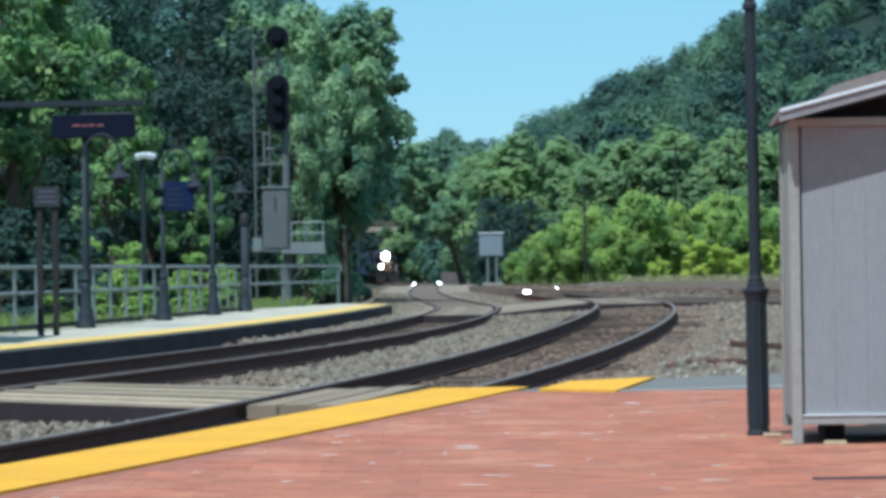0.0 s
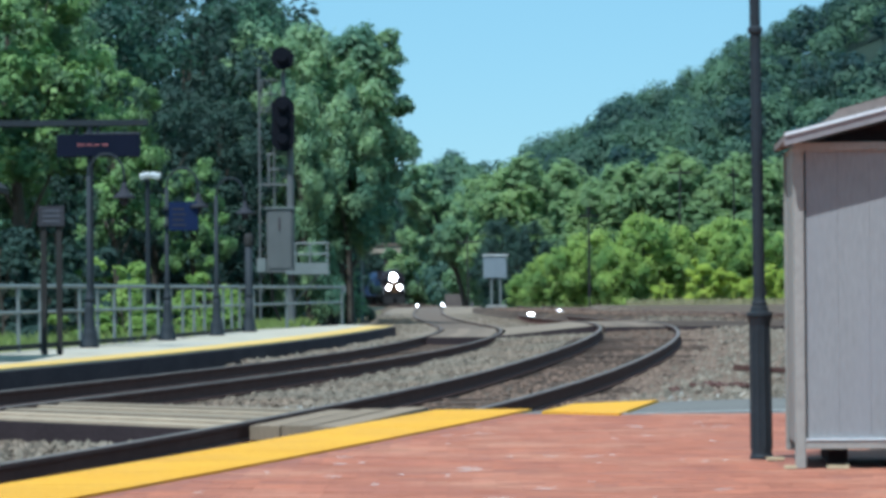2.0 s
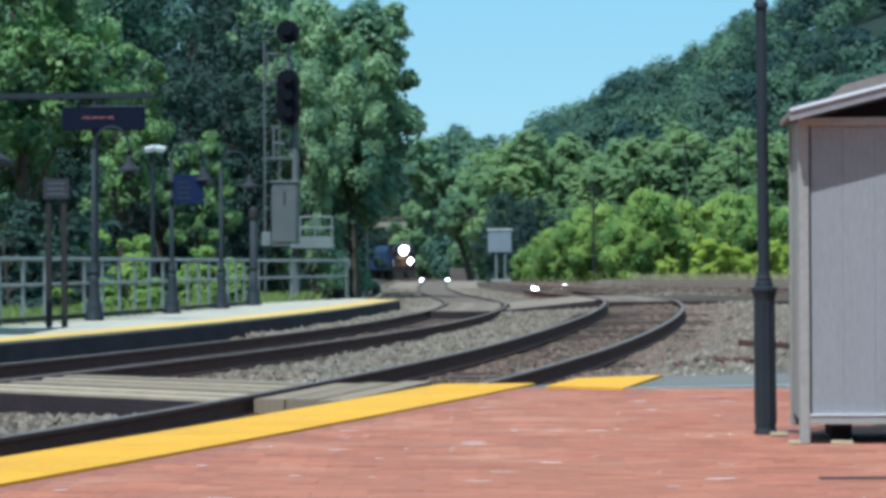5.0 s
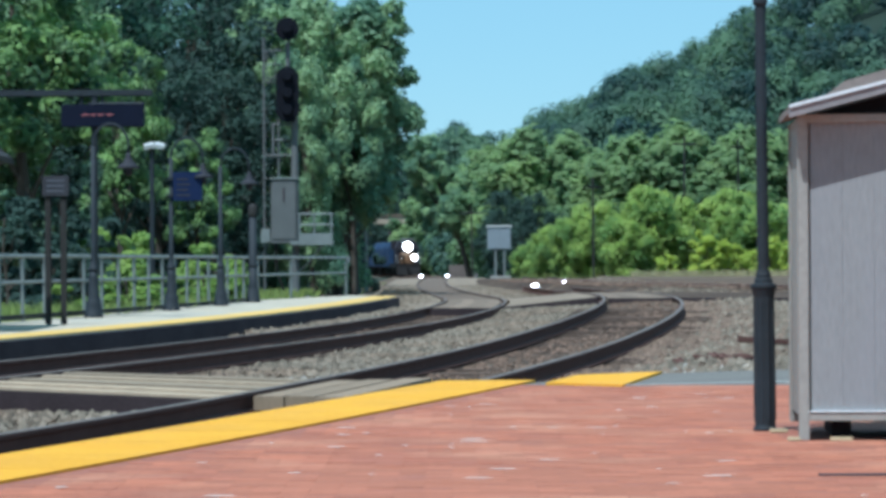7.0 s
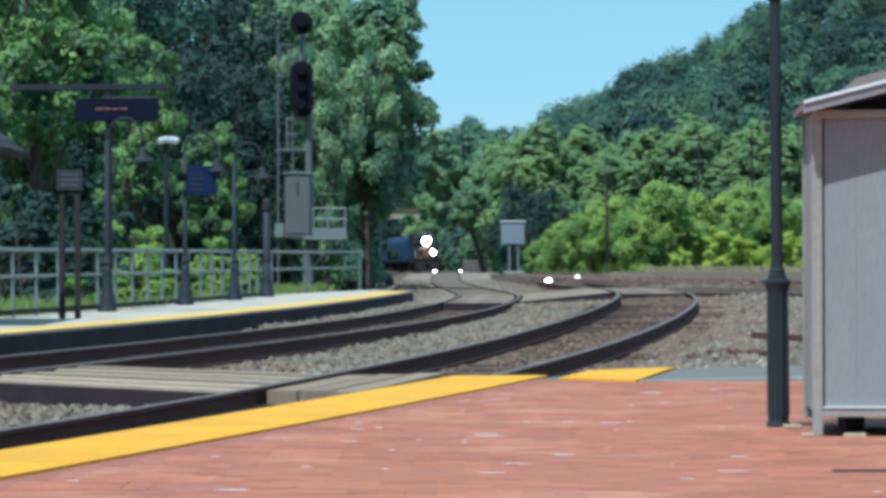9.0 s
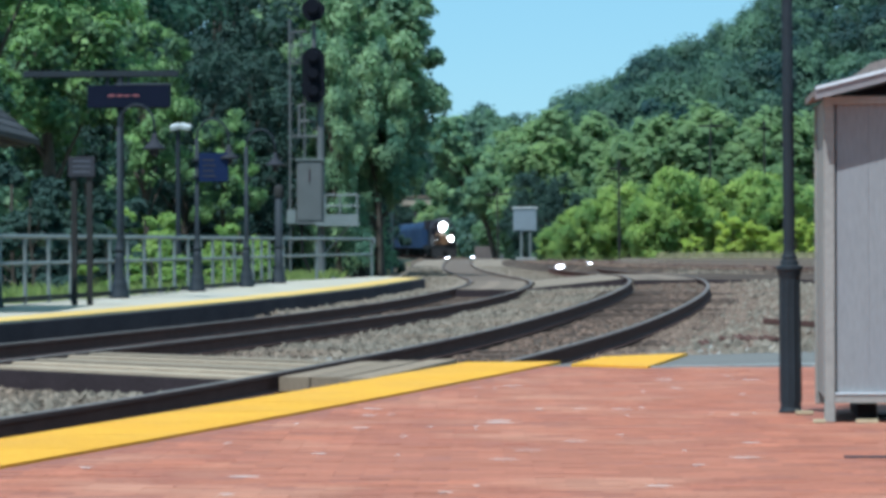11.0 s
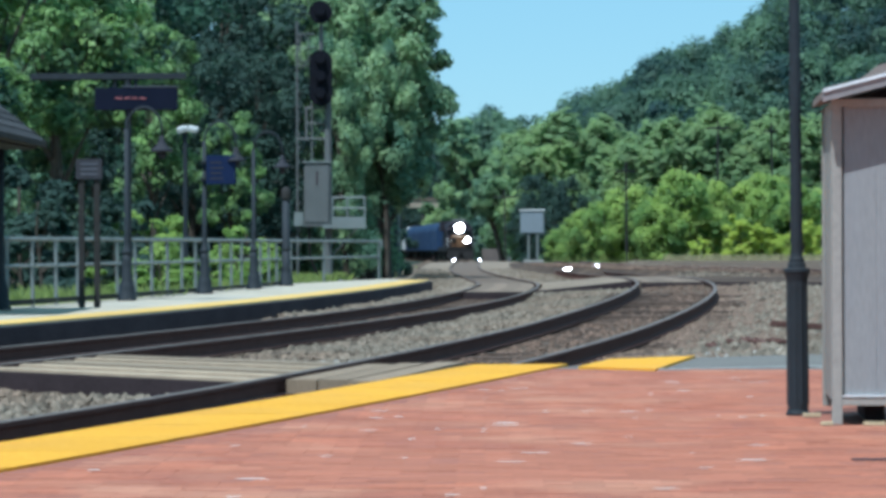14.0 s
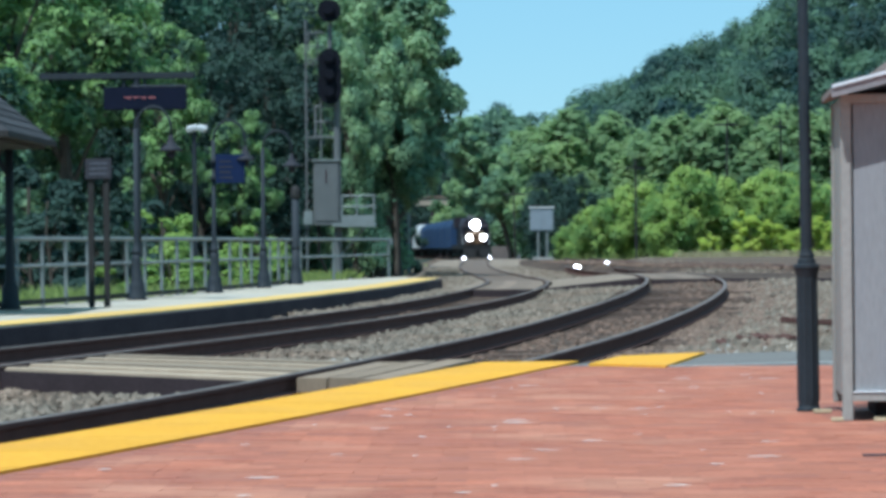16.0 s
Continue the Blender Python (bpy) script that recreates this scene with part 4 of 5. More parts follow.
# ---- signal and lineside equipment ----
def build_signal():
    sig = thing("railway_signal", "two-headed colour-light signal on a silver mast with ladder", "railway signal", pose(-4.03, 82, -0.35, 0, 0, 0))
    part("mast", Form().tube([(0, 0, 0), (0, 0, 5.9)], [0.11, 0.085], 14), SILVER, sig)
    part("mast_top", Form().tube([(-0.17, 0, 4.9), (-0.17, 0, 6.9)], 0.06, 10), SILVER, sig)
    part("ladder_stile", Form().tube([(-0.8, 0.05, 0.2), (-0.8, 0.05, 7.0)], 0.03, 8), SILVER, sig)
    part("ladder_stile", Form().tube([(-0.42, 0.05, 2.7), (-0.42, 0.05, 4.9)], 0.025, 8), SILVER, sig)
    part("ladder_stile", Form().tube([(-0.56, 0.05, 3.9), (-0.56, 0.05, 4.75)], 0.035, 8), SILVER, sig)
    for k in range(16):
        z = 1.2 + 0.36 * k
        part("rung", Form().tube([(-0.8, 0.05, z), (-0.72, 0.05, z)], 0.016, 6), SILVER, sig)
    for z, a in ((3.95, -0.8), (5.85, -0.8), (4.75, -0.6), (4.35, -0.6)):
        part("stay", Form().tube([(a, 0.05, z), (0, 0, z)], 0.026, 6), SILVER, sig)
    for z in (5.95, 6.3, 6.65):
        part("cage_hoop", Form().tube([(-0.8, 0.05, z), (-0.7, -0.16, z), (-0.48, -0.2, z), (-0.28, -0.06, z)], 0.016, 6), SILVER, sig)
    for x in (-0.7, -0.48):
        part("cage_bar", Form().tube([(x, -0.18, 5.9), (x, -0.18, 6.7)], 0.014, 6), SILVER, sig)
    top = part("signal_head", Form().tube([(-0.17, -0.28, 7.22), (-0.17, -0.06, 7.22)], [0.3, 0.3], 24), BLACK, sig, "round black signal head")
    part("lens", Form().tube([(-0.17, -0.3, 7.22), (-0.17, -0.285, 7.22)], 0.1, 16), LENS, top, "dull red lens")
    part("hood", Form().tube([(-0.17, -0.45, 7.25), (-0.17, -0.28, 7.25)], [0.14, 0.15], 14), BLACK, top)
    body = Form()
    outline = [(0.3 * math.cos(a), (0.42 if 0 < a < math.pi else -0.42) + 0.3 * math.sin(a)) for a in [math.pi * 2 * k / 24 for k in range(24)]]
    n = len(outline)
    body.add([(-0.17 + x, y, 5.52 + z) for y in (-0.3, -0.08) for x, z in outline], [tuple(range(n)), tuple(reversed(range(n, 2 * n)))] + [(i, n + i, n + (i + 1) % n, (i + 1) % n) for i in range(n)])
    head = part("signal_head", body, BLACK, sig, "tall black three-light signal head")
    for k, mat in ((0.44, BLACK), (0.0, BLACK), (-0.44, LENS)):
        lens = part("lens", Form().tube([(-0.17, -0.32, 5.52 + k), (-0.17, -0.305, 5.52 + k)], 0.105, 16), mat, head)
        part("hood", Form().tube([(-0.17, -0.46, 5.56 + k), (-0.17, -0.31, 5.56 + k)], [0.13, 0.145], 12), BLACK, lens)
    case = part("relay_case", Form().box((-0.62, -0.2, 1.66), (0.06, 0.25, 3.32)), SILVER, sig, "silver relay cabinet", bevel=0.02)
    part("case_door", Form().box((-0.58, -0.222, 1.78), (0.02, -0.203, 3.26)), SILVER, case, bevel=0.006)
    part("case_lid", Form().box((-0.66, -0.25, 3.322), (0.1, 0.28, 3.37)), GALV, case, "pale case lid", bevel=0.008)
    part("cable", Form().tube([(-0.5, -0.1, 1.66), (-0.48, -0.05, 0.9), (-0.2, 0, 0.2)], 0.035, 6), SOOTY, case, "dark cable drop")
    part("hinge_bar", Form().box((-0.3, -0.24, 2.75), (-0.26, -0.224, 3.1)), DARK_AND_SHADE, case)
    part("junction_box", Form().box((-0.88, -0.15, 1.68), (-0.64, 0.15, 2.05)), GALV, sig, "grey junction box", bevel=0.015)
    deck = part("service_deck", Form().box((-0.12, -0.55, 1.62), (0.98, 0.5, 1.72)), GALV, sig, "grated service deck", bevel=0.01)
    part("toe_plate", Form().box((0.14, -0.575, 1.62), (0.99, -0.552, 1.92)), GALV, deck)
    for x in (0.14, 0.52, 0.96):
        part("guard_post", Form().tube([(x, -0.53, 1.72), (x, -0.53, 2.44)], 0.026, 8), GALV, deck)
    for z in (2.42, 2.14):
        part("guard_rail", Form().tube([(0.12, -0.53, z), (0.97, -0.53, z), (0.97, 0.45, z)], 0.024, 8), GALV, deck)
    part("brace", Form().tube([(0.75, -0.4, 1.64), (0.08, -0.05, 0.9)], 0.03, 8), GALV, deck)
    part("footing", Form().box((-0.35, -0.35, -0.1), (0.35, 0.35, 0.3)), CONCRETE, sig, "concrete footing", bevel=0.02)


def build_equipment():
    box = thing("equipment_case", "silver-grey equipment case raised on pipe legs", "equipment case", pose(3.13, 205, -0.2) @ Matrix.Scale(0.82, 4))
    case = part("case", Form().box((-0.92, -0.6, 2.2), (0.92, 0.6, 3.95)), CASE_PAINT, box, bevel=0.03)
    part("lid", Form().box((-1.02, -0.7, 3.952), (1.02, 0.7, 4.1)), CAR_WHITE, box, "pale overhanging lid", bevel=0.02)
    part("door", Form().box((-0.85, -0.63, 2.28), (-0.02, -0.603, 3.88)), CASE_PAINT, case)
    part("door", Form().box((0.02, -0.63, 2.28), (0.85, -0.603, 3.88)), CASE_PAINT, case)
    for x in (-0.28, 0.42):
        for y in (-0.45, 0.45):
            part("leg", Form().tube([(x, y, 0), (x, y, 2.22)], 0.085, 8), GALV, box)
    part("foot_slab", Form().box((-0.7, -0.7, -0.6), (0.9, 0.7, 0.12)), CONCRETE, box, "pale footing slab", bevel=0.02)
    pole = thing("lineside_pole", "pale pipe marker pole beside the track", "pole", pose(-3.5, 130, -0.35))
    part("pipe", Form().tube([(0, 0, 0), (0, 0, 2.6)], 0.075, 10), GALV, pole)
    part("cap", Form().turned(((0.09, 2.6), (0.09, 2.66), (0.03, 2.7)), 10), GALV, pole)
    utility = thing("utility_pole", "slim dark wooden utility pole among the bushes", "utility pole", group="poles by the woods")
    part("pole", Form().tube([(0, 0, 0), (0, 0, 9.5)], [0.075, 0.06], 10), DULL_IRON, utility)
    part("crossarm", Form().box((-0.8, -0.06, 8.9), (0.8, 0.06, 9.03)), DULL_IRON, utility, bevel=0.01)
    spots = [(8.4, 186, -3.8), (15.1, 205, -0.6), (18.7, 205, -0.8), (1.65, 230, -4.6)]
    for i, (x, y, z) in enumerate(spots):
        m = pose(x, y, z, 0, random.uniform(-1, 1), random.uniform(0, 90))
        if i:
            copy_thing(utility, m)
        else:
            utility.matrix_basis = m
    # made-up plates, tilted to throw a rail's sun glint at the camera
    half = (SUN + Vector((0, -1, 0.004))).normalized()
    tilt = half.to_track_quat("Z", "Y").to_matrix().to_4x4()
    for x, y, fz, w in ((2.83, 107, near_z, 0.1), (4.75, 133, near_z, 0.085), (-1.85, 198, far_z, 0.07), (-0.25, 203, far_z, 0.075)):
        plate = thing("rail_reflector", "small added plate, tilted to give the rail's glint of sunlight", "reflector", pose(x, y, fz(y) - 0.03), group="glinting plates")
        part("stake", Form().tube([(0, 0, -0.3), (0, 0, 0.1)], 0.03, 6), SOOTY, plate)
        part("plate", Form().box((-w, -0.035, -0.02), (w, 0.035, 0.02), pose(0, 0, 0.12) @ tilt), GLINT, plate, bevel=0.008)
    heap = thing("scrap_boxes", "rusty brown lineside boxes and grey junction posts", "lineside boxes", pose(-0.2, 330, -1.0) @ Matrix.Scale(1.2, 4))
    part("rusty_box", Form().box((0.0, -0.5, 0), (1.5, 0.5, 1.25)), material("rusty_plate", (0.17, 0.135, 0.12), 0.9, grain=1.5, fine=9), heap, bevel=0.05)
    part("pale_post", Form().box((2.1, -0.2, 0), (2.5, 0.2, 1.3), pose(0, 0, 0, 0, 12, 0)), SILVER, heap, bevel=0.03)
    part("grey_box", Form().box((2.4, -0.3, 0), (3.0, 0.4, 0.9)), SILVER, heap, bevel=0.03)
    over = thing("road_overpass", "tan girder road overpass, the shade below put into dark abutments", "bridge", pose(-15.0, 500, 0))
    part("girder", Form().box((-14, -1, 6.85), (8.0, 0.2, 8.05)), GIRDER, over, "tan painted girder", bevel=0.05)
    part("deck", Form().box((-14, -1.2, 8.05), (8.0, 9, 8.4)), BROWN_PLANK, over)
    # abutment colour paints the deep shade under the deck
    part("abutment", Form().box((-14, -0.5, -1.2), (-6, 8, 6.85)), DARK_AND_SHADE, over)
    part("abutment", Form().box((5.2, -0.5, -1.2), (8.0, 8, 6.85)), DARK_AND_SHADE, over)


def build_scrap():
    for k, (x, y, r) in enumerate(((2.05, 27.6, 20), (2.17, 27.3, 75), (2.37, 27.9, 10), (2.56, 27.4, 40))):
        plate = thing("tie_plate", "loose rusty tie plate lying on the ballast", "tie plate", pose(x, y, ground_height(x, y) + 0.025, 10, 6, r), group="loose track iron")
        part("plate", Form().box((-0.11, -0.08, 0.0), (0.11, 0.08, 0.02)), STEEL, plate, bevel=0.004)
        for a in (-0.05, 0.03):
            part("shoulder", Form().box((a, -0.08, 0.02), (a + 0.02, 0.08, 0.035)), STEEL, plate)
    y = 31.5
    bar = thing("joint_bar", "dark rusty joint bar lying on the ballast", "rail iron", pose(3.14, y, ground_height(3.14, y) + 0.06, 0, 4, 6), group="loose track iron")
    part("bar", Form().box((-0.3, -0.04, 0.0), (0.3, 0.04, 0.06)), STEEL, bar, bevel=0.01)
    for a in (-0.2, -0.07, 0.07, 0.2):
        part("bolt", Form().tube([(a, -0.07, 0.03), (a, -0.03, 0.03)], 0.018, 6), STEEL, bar)


build_shed()
build_shims()
build_scrap()
build_near_lamp()
build_railing()
build_far_lamps()
build_short_post()
build_signs()
build_shelter()
build_signal()
build_equipment()


# ---- trees and woods ----
def leaf_cloud(rng, blobs, count, size, lean=0.8, loose=0.5, blur=0.55, fuzz=0.16):
    """Leaves on the skins of many overlapping clumps: (centre, radii) pairs."""
    centre = np.array([b[0] for b in blobs], float)
    radii = np.array([b[1] for b in blobs], float)
    weight = (radii[:, 0] * radii[:, 2])
    pick = rng.choice(len(blobs), count, p=weight / weight.sum())
    way = rng.normal(size=(count, 3))
    way /= np.linalg.norm(way, axis=1, keepdims=True)
    deep = 1 - 0.35 * rng.random((count, 1)) ** 2
    p = centre[pick] + way * radii[pick] * deep * (1 + fuzz * rng.normal(size=(count, 1)) * np.where(rng.random((count, 1)) < 0.12, 2.6, 0.8))
    normal = way * lean + rng.normal(size=(count, 3)) * loose + np.array((0, 0, 0.7))
    normal /= np.linalg.norm(normal, axis=1, keepdims=True)
    normal *= np.where((normal * way).sum(1, keepdims=True) < 0, -1.0, 1.0)
    if len(blobs[0]) > 2:
        core = np.array([b[2] for b in blobs], float)[pick]
        out = (p - core) / (np.linalg.norm(p - core, axis=1, keepdims=True) + 0.01)
        way = way * 0.45 + out * 0.85
    soft = way + normal * blur + np.array((0, 0, 0.25))
    soft /= np.linalg.norm(soft, axis=1, keepdims=True)
    a = np.cross(normal, rng.normal(size=(count, 3)))
    a /= np.linalg.norm(a, axis=1, keepdims=True)
    b = np.cross(normal, a)
    s = size * rng.uniform(0.55, 1.35, (count, 1))
    fold = normal * s * 0.18
    v = np.stack([p - a * s, p - b * s * 0.55 + fold, p + a * s, p + b * s * 0.55 + fold], 1).reshape(-1, 3)
    return v, np.repeat(soft, 4, axis=0)


def leaf_mesh(name, v, mat):
    """Leaves with the rounded shading of the clump on which they sit."""
    v, normals = v if isinstance(v, tuple) else (v, None)
    me = bpy.data.meshes.new(name)
    n = len(v) // 4
    me.vertices.add(len(v))
    me.vertices.foreach_set("co", v.astype(np.float32).ravel())
    me.loops.add(4 * n)
    me.loops.foreach_set("vertex_index", np.arange(4 * n, dtype=np.int32))
    me.polygons.add(n)
    me.polygons.foreach_set("loop_start", np.arange(0, 4 * n, 4, dtype=np.int32))
    me.update(calc_edges=True)
    if normals is not None:
        me.polygons.foreach_set("use_smooth", np.ones(n, dtype=bool))
        me.normals_split_custom_set_from_vertices(normals.astype(np.float32))
    me.materials.append(mat)
    return me


def clumps(rng, height, radius, low, number, squash=0.75, lobes=0.0):
    """Clumps gathered on the upper sides of boughs, so that light tops stand over dark hollows: (centre, radii, bough's heart)."""
    out = []
    turn = rng.uniform(0, 6.283, 3)
    boughs = max(8, number // 5)
    for k in range(boughs):
        s = (k + rng.random()) / boughs
        h = low + (height - low) * s ** 0.85
        a = 2.4 * k + rng.uniform(-0.5, 0.5)
        reach = 0.86 * radius * (math.sin(math.pi * (0.2 + 0.69 * s)) ** 0.7) * math.sqrt(rng.uniform(0.2, 1.0))
        reach *= 1 + lobes * (math.sin(2 * a + turn[0]) + 0.7 * math.sin(3 * a + turn[1]))
        big = radius * rng.uniform(0.24, 0.4) * (1.15 - 0.35 * s)
        heart = np.array((reach * math.cos(a), reach * math.sin(a), h - big * 0.5))
        for _ in range(7):
            way = rng.normal(size=3)
            way /= np.linalg.norm(way)
            way[2] += 0.25
            r = big * rng.uniform(0.38, 0.7)
            c = heart + way * big * rng.uniform(0.6, 1.05) * np.array((1.0, 1.0, 0.75))
            out.append((tuple(c), (r, r, r * squash), tuple(heart - np.array((0, 0, big * 0.35)))))
    return out


def make_tree(name, label, seed, height, radius, low, leaves, size, mat, number=60, category="tree", lean=1.0, loose=0.45, bend=0.0, blur=0.45, fuzz=0.16, lobes=0.0, squash=0.8):
    rng = np.random.default_rng(seed)
    tree = thing(name, label, category)
    blobs = [((c[0] + bend * c[2] / height, c[1], c[2]), r, (q[0] * 0.7 + bend * c[2] / height, q[1] * 0.7, q[2] * 0.8 + 0.2 * (low + (c[2] - low) * 0.6))) for c, r, q in clumps(rng, height, radius, low, number, squash, lobes)]
    trunk = Form().tube([(0, 0, -0.5), (0.05 + bend * 0.25, 0, height * 0.3), (0.1 + bend * 0.6, 0.08, height * 0.6), (0.05 + bend * 0.85, 0.1, height * 0.85)],
                        [0.035 * height * 0.6, 0.025 * height * 0.6, 0.014 * height * 0.6, 0.03], 9)
    for c, r, _ in blobs[::14]:
        base = max(height * 0.15, c[2] * 0.55)
        start = Vector((0.05 + bend * base / height, 0.03, base))
        trunk.tube([start, start.lerp(Vector(c), 0.5) + Vector((0, 0, 0.1)), c], [0.012 * height * 0.6, 0.008 * height * 0.6, 0.015], 6)
    part("trunk", trunk, BARK, tree)
    crown = new("crown", leaf_mesh("crown", leaf_cloud(rng, blobs, leaves, size, lean, loose, blur, fuzz), mat))
    crown.parent = tree
    return tree


def plant(tree, spots, rng):
    """Sets the tree at the first spot and copies of it at the others: x, y, ground, size, width."""
    for i, (x, y, z, s, w) in enumerate(spots):
        z = min(z, ground_height(x, y) - 0.05) if y > 190 else z
        m = pose(x, y, z, rng.uniform(-3, 3), rng.uniform(-3, 3), rng.uniform(0, 360)) @ Matrix.Diagonal((s * w, s * w, s, 1))
        if i == 0:
            tree.matrix_basis = m
            tree.scale = (s * w, s * w, s)
        else:
            t = copy_thing(tree, Matrix.Identity(4))
            t.matrix_basis = m


def build_trees():
    rng = random.Random(11)
    big = make_tree("broadleaf_tree", "tall dark green broadleaf tree, haze put into its leaf colour", 21, 14, 3.6, 1.0, 22000, 0.12, LEAF_MID, 170)
    plant(big, [(-11.5, 98, -0.4, 0.86, 1.2), (-7.0, 110, -0.4, 0.86, 0.72), (-14.5, 104, -0.4, 0.9, 1.2), (-16.5, 96, -0.4, 0.9, 1.1)], rng)
    rear = make_tree("rear_tree", "tree behind the others, shade and haze put into its dark leaf colour", 36, 14, 3.8, 0.8, 9000, 0.2, LEAF_SHADE, 170)
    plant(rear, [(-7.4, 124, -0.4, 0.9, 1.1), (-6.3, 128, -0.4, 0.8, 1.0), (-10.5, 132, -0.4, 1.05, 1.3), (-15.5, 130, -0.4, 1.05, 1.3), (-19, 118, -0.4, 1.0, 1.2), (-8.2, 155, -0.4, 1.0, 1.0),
                # these paint the dark hollow behind the equipment case
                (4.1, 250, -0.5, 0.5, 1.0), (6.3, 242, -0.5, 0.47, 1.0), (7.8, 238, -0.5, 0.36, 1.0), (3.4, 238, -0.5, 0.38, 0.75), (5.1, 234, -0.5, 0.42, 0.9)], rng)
    mid = make_tree("spreading_tree", "full green tree with sunlit upper branches", 22, 10.0, 2.9, 1.2, 24000, 0.11, LEAF_OLIVE, 150)
    plant(mid, [(-5.3, 108, -0.4, 1.04, 0.8), (-11.8, 88, -0.4, 1.0, 1.0), (-4.5, 104, -0.4, 0.8, 0.6), (-5.9, 116, -0.4, 1.08, 0.85)], rng)
    dim = make_tree("shaded_tree", "tree behind the platform, shade and haze put into its leaf colour", 28, 12, 3.2, 0.8, 16000, 0.13, LEAF_SHADE, 150)
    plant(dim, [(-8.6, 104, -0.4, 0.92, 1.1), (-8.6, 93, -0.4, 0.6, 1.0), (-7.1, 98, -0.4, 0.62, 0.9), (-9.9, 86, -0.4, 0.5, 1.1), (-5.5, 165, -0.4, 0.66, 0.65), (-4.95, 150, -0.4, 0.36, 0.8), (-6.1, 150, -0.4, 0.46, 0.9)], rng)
    # added dark trees: a row fills the overpass's shade, the last two shade the train
    for x, y, k in ((-26, 528, 1.3), (-19.5, 534, 1.3), (-14, 540, 1.35), (-9.5, 530, 1.25), (-6.0, 520, 1.3), (-3.2, 512, 1.2), (-31, 500, 1.4), (-15.0, 405, 0.8), (-15.4, 420, 0.85)):
        t = copy_thing(rear, Matrix.Identity(4))
        t.matrix_basis = pose(x, y, -1.2, 0, 0, rng.uniform(0, 360)) @ Matrix.Scale(k, 4)
    over = make_tree("overhanging_tree", "tall light green tree whose crown hangs towards the tracks", 27, 10.2, 2.5, 3.9, 21000, 0.12, LEAF_OLIVE, 150)
    plant(over, [(-3.4, 111, -0.4, 1.0, 0.92), (-4.3, 115, -0.4, 0.98, 0.95), (-3.3, 108, -0.4, 0.78, 0.62)], rng)
    hang = make_tree("hanging_tree", "light green tree with its crown leaning out to the tracks", 37, 10.3, 2.0, 4.4, 16000, 0.12, LEAF_OLIVE, 120, bend=1.5)
    hang.matrix_basis = pose(-4.1, 112, -0.4)
    sunny = make_tree("young_tree", "young tree with sunlit tufts and shade put into its leaf tones", 23, 9.6, 2.1, 3.8, 14000, 0.1, LEAF_LIGHT, 110)
    plant(sunny, [(-9.6, 72, -0.5, 1.0, 1.0), (-8.4, 80, -0.5, 0.75, 0.8), (-10.4, 66, -0.5, 0.95, 1.0), (-6.75, 84, -0.5, 0.5, 0.85)], rng)
    shrub = make_tree("shrub", "bright green shrub behind the railing", 24, 1.9, 0.85, 0.05, 4500, 0.075, LEAF_SHRUB, 26, "shrub")
    plant(shrub, [(-6.6, 63, -0.4, 1.05, 0.9), (-6.0, 78, -0.4, 0.95, 1.0),
                  (-7.3, 68, -0.4, 1.0, 1.2), (-5.2, 70, -0.4, 0.7, 1.1), (-6.15, 61, -0.4, 0.55, 1.8), (-5.6, 64.5, -0.4, 0.4, 1.7), (-5.35, 69, -0.4, 0.55, 1.9),
                  (-5.5, 73, -0.4, 0.6, 1.6), (-5.7, 77, -0.4, 0.7, 1.3), (-6.9, 60, -0.4, 0.45, 1.9)], rng)
    gloom = make_tree("shaded_shrub", "deep green shrub with the trees' shade put into its leaf colour", 33, 2.6, 1.1, 0.05, 5000, 0.085, LEAF_SHADE, 34, "shrub")
    # the last two are placed to hide the train's tail from the camera
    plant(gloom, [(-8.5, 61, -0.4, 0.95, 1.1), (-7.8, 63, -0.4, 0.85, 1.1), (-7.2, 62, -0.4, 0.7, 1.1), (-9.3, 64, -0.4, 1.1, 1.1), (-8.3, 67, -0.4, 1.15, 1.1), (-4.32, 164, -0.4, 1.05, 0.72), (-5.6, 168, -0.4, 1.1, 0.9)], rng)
    bush = make_tree("roadside_bush", "light green sunlit bush at the wood's edge", 25, 5.4, 2.3, 0.1, 12000, 0.15, LEAF_SUN, 150, "bush", 0.7, 0.6, blur=0.3, fuzz=0.2, lobes=0.22, squash=1.1)
    plant(bush, [(12.5, 200, -0.5, 1.06, 1.0), (9.4, 206, -0.5, 0.92, 1.0), (6.6, 212, -0.5, 0.66, 1.1), (17.4, 198, -0.5, 0.84, 1.0), (20.0, 196, -0.5, 0.88, 1.1),
                 (11.0, 197, -0.5, 0.7, 1.0), (7.9, 203, -0.5, 0.72, 1.0), (13.8, 204, -0.5, 1.0, 1.0), (22.5, 200, -0.5, 0.9, 1.1), (18.6, 206, -0.5, 1.05, 1.0), (5.3, 216, -0.5, 0.42, 1.3), (16.3, 205, -0.5, 0.95, 1.0)], rng)
    gold = make_tree("sapling", "yellow-green sapling in full sun before the wood", 35, 3.4, 1.3, 0.1, 7000, 0.1, LEAF_YELLOW, 70, "tree")
    plant(gold, [(15.6, 193, -0.5, 0.9, 1.0), (17.0, 194, -0.5, 0.75, 1.0), (19.4, 193, -0.5, 0.8, 1.0), (13.2, 193, -0.5, 0.5, 1.2), (18.2, 190, -0.5, 0.6, 1.1), (20.6, 190, -0.5, 0.7, 1.1)], rng)
    wood = make_tree("woodland_tree", "rounded mid-green tree at the foot of the hill", 26, 11, 4.0, 0.3, 16000, 0.31, LEAF_WOOD, 190, blur=0.15, fuzz=0.12, lobes=0.2, squash=1.05)
    spots = []
